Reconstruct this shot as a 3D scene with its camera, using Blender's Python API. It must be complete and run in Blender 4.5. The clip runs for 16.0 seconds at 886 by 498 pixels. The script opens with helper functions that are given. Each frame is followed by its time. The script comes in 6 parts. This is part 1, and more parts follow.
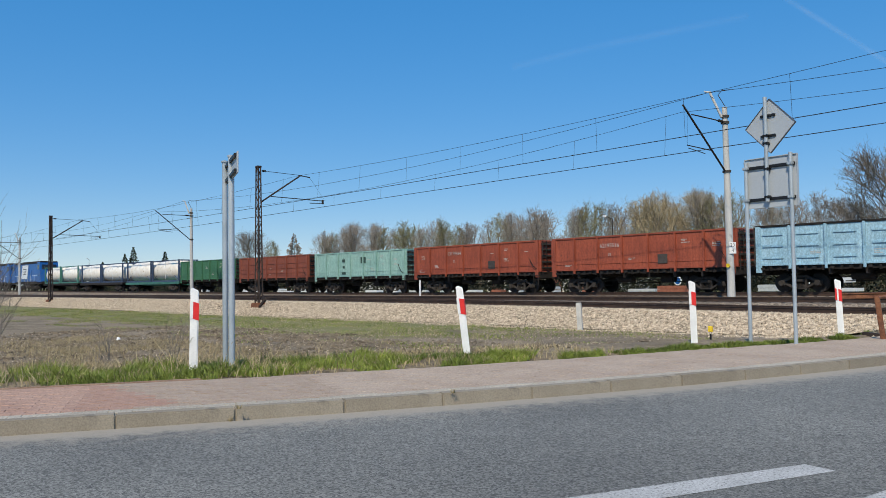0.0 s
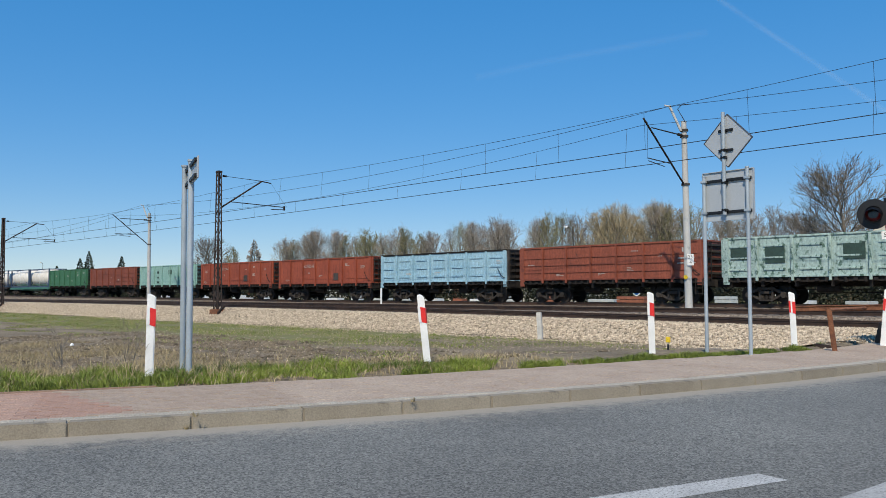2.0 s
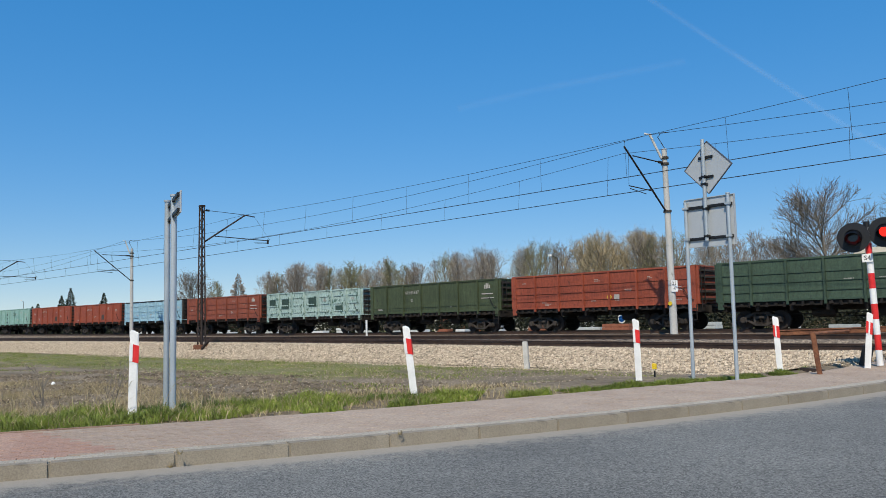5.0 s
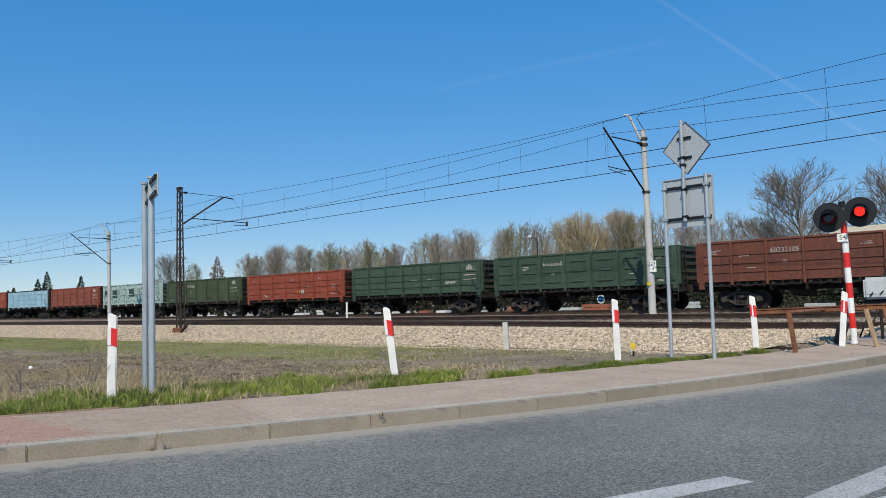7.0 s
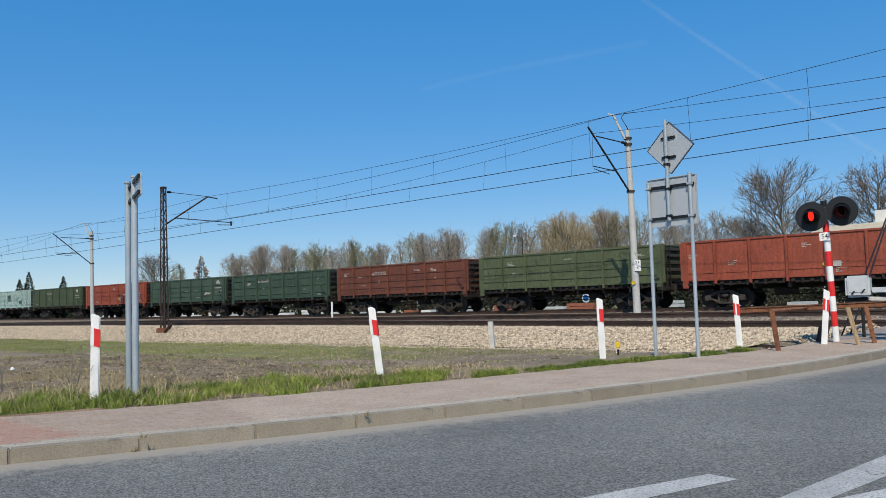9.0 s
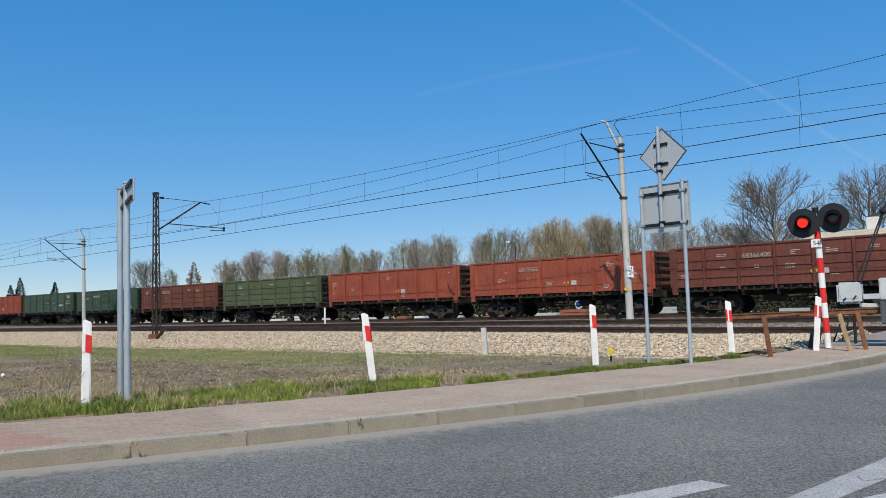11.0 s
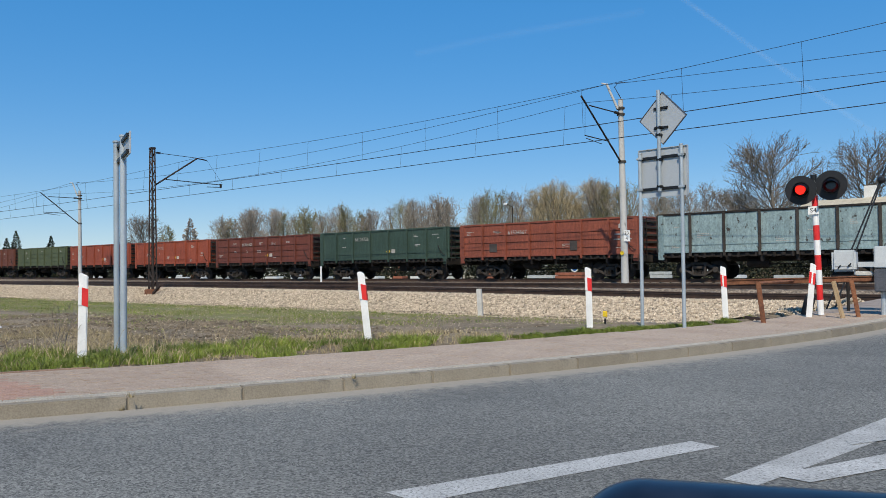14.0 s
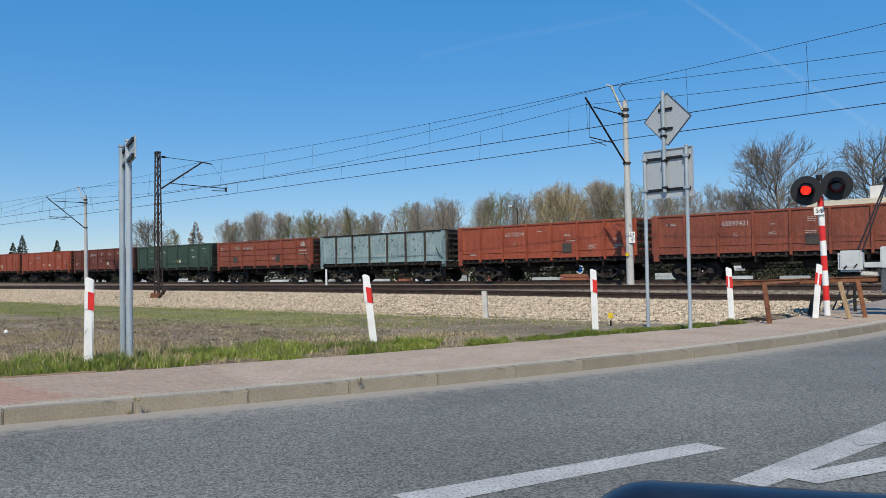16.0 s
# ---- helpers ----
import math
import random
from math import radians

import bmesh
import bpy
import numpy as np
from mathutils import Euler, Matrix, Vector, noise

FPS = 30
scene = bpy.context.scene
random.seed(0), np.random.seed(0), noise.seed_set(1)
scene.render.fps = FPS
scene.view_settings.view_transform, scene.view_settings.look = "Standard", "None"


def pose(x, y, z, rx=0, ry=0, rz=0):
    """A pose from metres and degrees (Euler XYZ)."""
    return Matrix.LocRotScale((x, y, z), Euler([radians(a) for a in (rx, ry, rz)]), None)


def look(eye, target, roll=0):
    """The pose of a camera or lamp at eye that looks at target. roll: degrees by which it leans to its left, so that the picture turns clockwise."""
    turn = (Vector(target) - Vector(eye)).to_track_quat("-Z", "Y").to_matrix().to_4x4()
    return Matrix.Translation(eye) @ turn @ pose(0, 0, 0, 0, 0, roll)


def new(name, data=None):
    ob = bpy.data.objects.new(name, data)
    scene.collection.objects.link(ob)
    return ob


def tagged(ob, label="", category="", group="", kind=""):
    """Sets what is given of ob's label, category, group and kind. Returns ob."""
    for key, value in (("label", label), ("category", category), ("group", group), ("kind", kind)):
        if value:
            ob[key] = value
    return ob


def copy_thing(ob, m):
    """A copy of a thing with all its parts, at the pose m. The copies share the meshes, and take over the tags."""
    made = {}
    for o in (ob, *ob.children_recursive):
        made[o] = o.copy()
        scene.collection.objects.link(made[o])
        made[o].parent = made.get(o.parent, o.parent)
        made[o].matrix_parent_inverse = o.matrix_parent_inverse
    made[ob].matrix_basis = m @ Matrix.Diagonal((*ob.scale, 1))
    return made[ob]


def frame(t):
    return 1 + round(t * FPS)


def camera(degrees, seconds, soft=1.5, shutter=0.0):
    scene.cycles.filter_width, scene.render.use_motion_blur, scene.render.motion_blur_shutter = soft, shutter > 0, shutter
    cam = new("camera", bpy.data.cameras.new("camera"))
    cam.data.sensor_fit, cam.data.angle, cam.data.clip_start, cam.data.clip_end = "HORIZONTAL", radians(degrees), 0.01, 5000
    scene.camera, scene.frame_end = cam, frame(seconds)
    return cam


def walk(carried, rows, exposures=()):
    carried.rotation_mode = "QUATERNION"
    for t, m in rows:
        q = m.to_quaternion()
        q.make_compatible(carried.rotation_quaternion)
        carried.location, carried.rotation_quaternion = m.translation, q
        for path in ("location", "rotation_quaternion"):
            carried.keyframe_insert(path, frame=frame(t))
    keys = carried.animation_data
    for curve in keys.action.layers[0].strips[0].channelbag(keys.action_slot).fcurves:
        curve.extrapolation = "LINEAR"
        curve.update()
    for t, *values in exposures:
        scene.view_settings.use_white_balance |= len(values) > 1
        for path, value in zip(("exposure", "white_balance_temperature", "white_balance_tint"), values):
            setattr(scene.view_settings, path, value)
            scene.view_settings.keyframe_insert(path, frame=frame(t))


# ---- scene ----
cam = camera(56.24, 16.0, soft=0.55)
walk(cam, [
    (0, pose(0, 0, 1.203, 92.365, 0.800, 48.043)),
    (0.5, pose(0, 0, 1.203, 92.501, 0.837, 47.704)),
    (1, pose(0, 0, 1.203, 92.520, 0.577, 47.218)),
    (1.5, pose(0, 0, 1.203, 92.529, 0.113, 46.567)),
    (2, pose(0, 0, 1.203, 92.928, 0.179, 45.373)),
    (2.5, pose(0, 0, 1.203, 94.542, 0.250, 45.217)),
    (3, pose(0, 0, 1.203, 94.860, 0.499, 45.131)),
    (3.5, pose(0, 0, 1.203, 95.142, 0.621, 45.009)),
    (4, pose(0, 0, 1.203, 95.316, 0.784, 44.856)),
    (6.5, pose(0, 0, 1.203, 93.933, 1.691, 43.342)),
    (7, pose(0, 0, 1.203, 93.711, 1.598, 43.025)),
    (7.5, pose(0, 0, 1.203, 93.637, 1.349, 42.866)),
    (8, pose(0, 0, 1.203, 93.479, 1.480, 42.471)),
    (10.5, pose(0, 0, 1.203, 93.927, 1.784, 41.710)),
    (11, pose(0, 0, 1.203, 94.051, 1.707, 41.537)),
    (11.5, pose(0, 0, 1.203, 94.225, 1.616, 41.291)),
    (12, pose(0, 0, 1.203, 94.429, 1.557, 41.124)),
    (12.5, pose(0, 0, 1.203, 94.589, 1.446, 40.888)),
    (13, pose(0, 0, 1.203, 94.152, 1.154, 40.881)),
    (13.5, pose(0, 0, 1.190, 91.622, 0.759, 41.003)),
    (14, pose(0, 0, 1.190, 91.350, 0.665, 41.264)),
    (14.5, pose(0, 0, 1.190, 91.250, 0.806, 41.507)),
    (15, pose(0, 0, 1.190, 91.324, 0.880, 41.733)),
    (15.5, pose(0, 0, 1.190, 91.414, 0.905, 41.736)),
    (16, pose(0, 0, 1.190, 91.522, 0.944, 41.616)),
])

# ---- light ----
SUN_TURN, SUN_LIFT = radians(34), radians(47.5)
world = bpy.data.worlds.new("sky")
scene.world = world
world.use_nodes = True
wn = world.node_tree.nodes
sky = wn.new("ShaderNodeTexSky")
sky.sky_type, sky.sun_disc = "NISHITA", False
sky.altitude = 500
sky.sun_elevation, sky.sun_rotation = SUN_LIFT, radians(180 - 34)
sky.air_density, sky.dust_density, sky.ozone_density = 1.0, 0.0, 6.0
wn["Background"].inputs["Strength"].default_value = 0.318
rich = wn.new("ShaderNodeHueSaturation")
rich.inputs["Saturation"].default_value, rich.inputs["Hue"].default_value = 1.9, 0.507
soft_sky = wn.new("ShaderNodeGamma")
soft_sky.inputs["Gamma"].default_value = 0.40
cool = wn.new("ShaderNodeMix")
cool.data_type, cool.blend_type = "RGBA", "MULTIPLY"
cool.inputs["Factor"].default_value, cool.inputs[7].default_value = 1.0, (0.97, 1.03, 1.1, 1)
for a, b in ((sky.outputs["Color"], soft_sky.inputs["Color"]), (soft_sky.outputs["Color"], cool.inputs[6]), (cool.outputs[2], rich.inputs["Color"]), (rich.outputs["Color"], wn["Background"].inputs["Color"])):
    world.node_tree.links.new(a, b)
sun_data = bpy.data.lights.new("sun", "SUN")
sun_data.energy, sun_data.angle, sun_data.color = 4.25, radians(0.53), (1.0, 0.9, 0.735)
sun = new("sun", sun_data)
sun.matrix_basis = look((60, -90, 110), (60 - math.sin(SUN_TURN) * math.cos(SUN_LIFT), -90 + math.cos(SUN_TURN) * math.cos(SUN_LIFT), 110 - math.sin(SUN_LIFT)))
scene.view_settings.exposure = 0.0


# ---- materials ----
def surface(name, low, high, scale=3.0, rough=0.8, bump=0.2, metal=0.0, fine=40.0, spots=None, spot_scale=2.0, spot_edge=0.62, stretch=(1, 1, 1), grain=0.35, object_space=True, depth=0.01, detail=3, crisp=0.5, streak=0.0, steep=0.25, chips=0.0, chip_low=0.5, chip_high=1.6, gap_shade=0.0):
    """Two tones mixed by broad noise, fine grain over it, optional worn spots, relief."""
    m = bpy.data.materials.new(name)
    m.use_nodes = True
    n, l = m.node_tree.nodes, m.node_tree.links
    b = n["Principled BSDF"]
    b.inputs["Roughness"].default_value, b.inputs["Metallic"].default_value = rough, metal
    co = n.new("ShaderNodeTexCoord")
    mp = n.new("ShaderNodeMapping")
    mp.inputs["Scale"].default_value = stretch
    l.new(co.outputs["Object"], mp.inputs["Vector"])
    vec = mp.outputs["Vector"]
    if not object_space:
        g = n.new("ShaderNodeNewGeometry")
        l.new(g.outputs["Position"], mp.inputs["Vector"])
    a = n.new("ShaderNodeTexNoise")
    a.inputs["Scale"].default_value, a.inputs["Detail"].default_value = scale, 6
    f = n.new("ShaderNodeTexNoise")
    f.inputs["Scale"].default_value, f.inputs["Detail"].default_value, f.inputs["Roughness"].default_value = fine, detail, crisp
    l.new(vec, a.inputs["Vector"]), l.new(vec, f.inputs["Vector"])
    info = n.new("ShaderNodeObjectInfo")
    add = n.new("ShaderNodeMath")
    add.operation = "MULTIPLY_ADD"
    l.new(info.outputs["Random"], add.inputs[0])
    add.inputs[1].default_value = 0.22
    l.new(a.outputs["Fac"], add.inputs[2])
    ramp = n.new("ShaderNodeValToRGB")
    ramp.color_ramp.elements[0].position, ramp.color_ramp.elements[1].position = 0.38, 0.78
    ramp.color_ramp.elements[0].color, ramp.color_ramp.elements[1].color = (*low, 1), (*high, 1)
    l.new(add.outputs[0], ramp.inputs["Fac"])
    mix = n.new("ShaderNodeMix")
    mix.data_type, mix.blend_type = "RGBA", "MULTIPLY"
    mix.inputs["Factor"].default_value = 1.0
    gr = n.new("ShaderNodeMapRange")
    gr.inputs["From Min"].default_value, gr.inputs["From Max"].default_value = 0.5 - steep, 0.5 + steep
    gr.inputs["To Min"].default_value, gr.inputs["To Max"].default_value = 1 - grain, 1 + grain
    l.new(f.outputs["Fac"], gr.inputs["Value"])
    l.new(ramp.outputs["Color"], mix.inputs[6]), l.new(gr.outputs[0], mix.inputs[7])
    colour = mix.outputs[2]
    if spots:
        s = n.new("ShaderNodeTexNoise")
        s.inputs["Scale"].default_value, s.inputs["Detail"].default_value, s.inputs["Roughness"].default_value = spot_scale, 8, 0.65
        l.new(vec, s.inputs["Vector"])
        sr = n.new("ShaderNodeMapRange")
        sr.inputs["From Min"].default_value, sr.inputs["From Max"].default_value = spot_edge, spot_edge + 0.06
        l.new(s.outputs["Fac"], sr.inputs["Value"])
        sm = n.new("ShaderNodeMix")
        sm.data_type = "RGBA"
        l.new(sr.outputs[0], sm.inputs["Factor"]), l.new(colour, sm.inputs[6])
        sm.inputs[7].default_value = (*spots, 1)
        colour = sm.outputs[2]
    if streak:
        # long runs of rain-washed dirt down the side
        sm2 = n.new("ShaderNodeMapping")
        sm2.inputs["Scale"].default_value = (5.0, 5.0, 0.5)
        l.new(co.outputs["Object"], sm2.inputs["Vector"])
        st = n.new("ShaderNodeTexNoise")
        st.inputs["Scale"].default_value, st.inputs["Detail"].default_value, st.inputs["Roughness"].default_value = 1.0, 7, 0.7
        l.new(sm2.outputs["Vector"], st.inputs["Vector"])
        rr = n.new("ShaderNodeMapRange")
        rr.inputs["From Min"].default_value, rr.inputs["From Max"].default_value = 0.35, 0.62
        rr.inputs["To Min"].default_value, rr.inputs["To Max"].default_value = 1 - streak, 1.08
        l.new(st.outputs["Fac"], rr.inputs["Value"])
        mu = n.new("ShaderNodeMix")
        mu.data_type, mu.blend_type = "RGBA", "MULTIPLY"
        mu.inputs["Factor"].default_value = 1.0
        l.new(colour, mu.inputs[6]), l.new(rr.outputs[0], mu.inputs[7])
        colour = mu.outputs[2]
    height = f.outputs["Fac"]
    if chips:
        # crushed stone: each grain has a tone of its own; shade between grains is painted in
        vo = n.new("ShaderNodeTexVoronoi")
        vo.inputs["Scale"].default_value = chips
        l.new(vec, vo.inputs["Vector"])
        tone = n.new("ShaderNodeSeparateColor")
        l.new(vo.outputs["Color"], tone.inputs[0])
        cr = n.new("ShaderNodeMapRange")
        cr.inputs["To Min"].default_value, cr.inputs["To Max"].default_value = chip_low, chip_high
        l.new(tone.outputs[0], cr.inputs["Value"])
        grains = cr.outputs[0]
        if gap_shade:
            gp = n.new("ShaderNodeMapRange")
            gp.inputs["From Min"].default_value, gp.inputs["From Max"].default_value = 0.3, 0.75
            gp.inputs["To Min"].default_value, gp.inputs["To Max"].default_value = 1.0, 1 - gap_shade
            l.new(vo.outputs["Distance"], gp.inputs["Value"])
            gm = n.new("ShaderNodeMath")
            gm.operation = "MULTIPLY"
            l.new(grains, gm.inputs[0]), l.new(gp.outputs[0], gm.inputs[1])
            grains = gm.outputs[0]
            up = n.new("ShaderNodeMath")
            up.operation = "SUBTRACT"
            up.inputs[0].default_value = 1.0
            l.new(vo.outputs["Distance"], up.inputs[1])
            height = up.outputs[0]
        cm = n.new("ShaderNodeMix")
        cm.data_type, cm.blend_type = "RGBA", "MULTIPLY"
        cm.inputs["Factor"].default_value = 1.0
        l.new(colour, cm.inputs[6]), l.new(grains, cm.inputs[7])
        colour = cm.outputs[2]
    l.new(colour, b.inputs["Base Color"])
    if bump:
        bp = n.new("ShaderNodeBump")
        bp.inputs["Strength"].default_value, bp.inputs["Distance"].default_value = bump, depth
        l.new(height, bp.inputs["Height"]), l.new(bp.outputs["Normal"], b.inputs["Normal"])
    return m


def glow(name, colour, strength):
    m = bpy.data.materials.new(name)
    m.use_nodes = True
    b = m.node_tree.nodes["Principled BSDF"]
    b.inputs["Base Color"].default_value = (*colour, 1)
    b.inputs["Emission Color"].default_value = (*colour, 1)
    b.inputs["Emission Strength"].default_value = strength
    return m


ASPHALT = surface("asphalt", (0.127, 0.126, 0.114), (0.202, 0.2, 0.179), 0.35, 0.9, 0.2, fine=190, grain=0.42, detail=2, object_space=False, depth=0.003, chips=78, chip_low=0.36, chip_high=1.66)
KERB = surface("kerb_concrete", (0.21, 0.178, 0.13), (0.295, 0.256, 0.195), 1.6, 0.9, 0.3, fine=70, grain=0.2, spots=(0.17, 0.148, 0.115), spot_scale=2, spot_edge=0.66)
PAVER = surface("paving_block", (0.32, 0.24, 0.177), (0.405, 0.318, 0.243), 1.2, 0.9, 0.35, fine=50)
PAVER_RED = surface("red_paving_block", (0.335, 0.2, 0.145), (0.41, 0.265, 0.195), 1.2, 0.9, 0.35, fine=50)
PAVER_PALE = surface("pale_paving_block", (0.34, 0.3, 0.235), (0.43, 0.385, 0.31), 1.2, 0.9, 0.35, fine=50)
SAND = surface("joint_sand", (0.2, 0.16, 0.13), (0.3, 0.25, 0.21), 3, 0.95, 0.3)
PAINT = surface("road_paint", (0.32, 0.32, 0.305), (0.47, 0.47, 0.452), 2.5, 0.85, 0.3, fine=75, spots=(0.18, 0.178, 0.165), spot_scale=55, spot_edge=0.55, object_space=False, grain=0.35)
BALLAST = surface("ballast", (0.26, 0.205, 0.14), (0.44, 0.365, 0.265), 0.8, 0.95, 0.9, fine=9, grain=0.35, detail=4, object_space=False, depth=0.05, chips=13, chip_low=0.55, chip_high=1.5, gap_shade=0.75)
STONE = surface("ballast_stone", (0.16, 0.12, 0.08), (0.64, 0.53, 0.39), 7.0, 0.9, 0.3, fine=20)
TRACKBED = surface("rusty_ballast", (0.17, 0.128, 0.088), (0.31, 0.245, 0.178), 1.0, 0.95, 0.9, fine=9, grain=0.4, object_space=False, depth=0.04, chips=13, chip_low=0.6, chip_high=1.4, gap_shade=0.55)
RAIL = surface("rusty_rail", (0.035, 0.021, 0.015), (0.08, 0.048, 0.033), 2, 0.6, 0.2, metal=0.3)
SLEEPER = surface("sleeper_concrete", (0.12, 0.1, 0.085), (0.22, 0.19, 0.16), 3, 0.9, 0.2)
GRASS = surface("grass_blade", (0.06, 0.1, 0.011), (0.21, 0.255, 0.038), 0.7, 0.7, 0.0, fine=6, grain=0.5)
DRY = surface("dry_grass", (0.27, 0.215, 0.115), (0.43, 0.35, 0.2), 0.7, 0.8, 0.0, fine=6, grain=0.4)
WHITE = surface("white_plastic", (0.72, 0.72, 0.70), (0.84, 0.84, 0.82), 4, 0.45, 0.05, spots=(0.5, 0.49, 0.44), spot_scale=8, spot_edge=0.68, grain=0.05)
RED = surface("red_reflector", (0.62, 0.02, 0.02), (0.72, 0.035, 0.03), 4, 0.35, 0.0, grain=0.08)
GALV = surface("galvanised_steel", (0.36, 0.41, 0.44), (0.47, 0.52, 0.55), 2, 0.5, 0.0, metal=0.35, grain=0.08)
SIGN_BACK = surface("sign_back", (0.4, 0.43, 0.45), (0.46, 0.49, 0.51), 1, 0.55, 0.0, metal=0.2, grain=0.05)
BLACK = surface("black_plastic", (0.004, 0.004, 0.0045), (0.009, 0.009, 0.01), 5, 0.5, 0.05)
EDGING = surface("edging_concrete", (0.235, 0.15, 0.1), (0.32, 0.215, 0.15), 2.0, 0.9, 0.3, fine=60, grain=0.25)
EVERGREEN = surface("evergreen_leaf", (0.01, 0.014, 0.008), (0.035, 0.04, 0.022), 0.5, 0.85, 0.0, object_space=False)
MASTC = surface("mast_concrete", low=(0.37, 0.368, 0.35), high=(0.5, 0.495, 0.47), scale=2.2, rough=0.9, bump=0.15, grain=0.14, stretch=(1, 1, 0.4), spots=(0.27, 0.262, 0.24), spot_scale=5, spot_edge=0.6)
MASTR = surface("rusty_lattice_steel", (0.016, 0.011, 0.01), (0.045, 0.028, 0.022), 3, 0.85, 0.2)
RUST = surface("rusty_steel", (0.12, 0.045, 0.022), (0.27, 0.11, 0.05), 5, 0.85, 0.3, fine=30)
PALE_CONCRETE = surface("pale_concrete", (0.44, 0.43, 0.395), (0.58, 0.565, 0.52), 4, 0.9, 0.2, grain=0.2)
OLDWOOD = surface("weathered_wood", (0.30, 0.2, 0.11), (0.5, 0.38, 0.23), 4, 0.9, 0.4, stretch=(6, 6, 1))
WIRE = surface("wire", (0.014, 0.016, 0.02), (0.026, 0.03, 0.036), 1, 0.6, 0.0, metal=0.3)
UNDER = surface("grimy_underframe", (0.007, 0.006, 0.0052), (0.024, 0.019, 0.016), 2.5, 0.9, 0.2)
BOGIE = surface("dusty_bogie_steel", (0.016, 0.013, 0.011), (0.06, 0.05, 0.042), 3, 0.9, 0.2)
WHEEL = surface("wheel_steel", (0.01, 0.008, 0.007), (0.03, 0.023, 0.019), 3, 0.85, 0.1)
GREY = surface("grey_enamel", (0.42, 0.45, 0.46), (0.56, 0.59, 0.6), 3, 0.5, 0.02, grain=0.08, spots=(0.3, 0.27, 0.23), spot_scale=6, spot_edge=0.68)
DARKGREY = surface("dark_grey_enamel", (0.05, 0.055, 0.065), (0.09, 0.095, 0.11), 3, 0.5, 0.0)
YELLOW = surface("yellow_enamel", (0.75, 0.5, 0.02), (0.85, 0.6, 0.03), 6, 0.5, 0.0)
MARK = surface("white_stencil", (0.3, 0.28, 0.25), (0.52, 0.49, 0.45), 6, 0.7, 0.0, grain=0.15)
BARK = surface("bark", (0.1, 0.085, 0.07), (0.21, 0.185, 0.152), 3, 0.95, 0.2)
TWIG = surface("twigs", (0.21, 0.18, 0.15), (0.36, 0.315, 0.265), 0.6, 0.95, 0.0)
TWIG_DARK = surface("dark_twigs", (0.115, 0.097, 0.08), (0.21, 0.18, 0.148), 0.6, 0.95, 0.0)
TWIG_TAN = surface("budding_twigs", (0.27, 0.215, 0.13), (0.4, 0.325, 0.2), 0.6, 0.95, 0.0)
TWIG_GREEN = surface("greening_twigs", (0.17, 0.16, 0.085), (0.27, 0.25, 0.135), 0.6, 0.95, 0.0)
NEEDLE = surface("needles", (0.012, 0.024, 0.014), (0.03, 0.05, 0.026), 1.5, 0.9, 0.0)
SCRUB = surface("scrub", (0.085, 0.066, 0.045), (0.175, 0.14, 0.098), 0.3, 0.95, 0.0, object_space=False)
PLASTER = surface("pale_plaster", (0.62, 0.6, 0.55), (0.74, 0.72, 0.67), 1, 0.9, 0.1)
ROOF = surface("pale_roof", (0.4, 0.34, 0.24), (0.52, 0.46, 0.34), 2, 0.9, 0.2)
BRICKRED = surface("brick_red", (0.22, 0.075, 0.045), (0.32, 0.12, 0.075), 3, 0.9, 0.2)
TANK = surface("tank_white", (0.68, 0.61, 0.5), (0.84, 0.81, 0.74), 1.1, 0.5, 0.02, grain=0.12, spots=(0.4, 0.31, 0.21), spot_scale=2.0, spot_edge=0.6)
FRAME_BLUE = surface("frame_blue", (0.025, 0.042, 0.085), (0.05, 0.075, 0.13), 2, 0.6, 0.05)
FRAME_GREEN = surface("frame_green", (0.03, 0.13, 0.1), (0.06, 0.19, 0.15), 2, 0.6, 0.05)
LOCO_BLUE = surface("loco_blue", (0.006, 0.07, 0.26), (0.012, 0.11, 0.36), 1, 0.4, 0.02, grain=0.1)
LOCO_WHITE = surface("loco_white", (0.55, 0.58, 0.6), (0.7, 0.72, 0.74), 2, 0.45, 0.02, grain=0.1)
CAR_DARK = surface("car_trim", (0.006, 0.008, 0.014), (0.012, 0.016, 0.028), 2, 0.3, 0.0)
GLASS_DARK = surface("dark_glass", (0.01, 0.012, 0.014), (0.02, 0.022, 0.025), 2, 0.1, 0.0)
LED = glow("red_lamp", (1.0, 0.022, 0.012), 1.5)


def wagon_paint(name, low, high, worn, edge=0.64, scale=2.2):
    return surface(name, low, high, 0.9, 0.65, 0.15, fine=14, grain=0.28, detail=6, streak=0.22, spots=worn, spot_scale=scale, spot_edge=edge, stretch=(1, 1, 0.7))


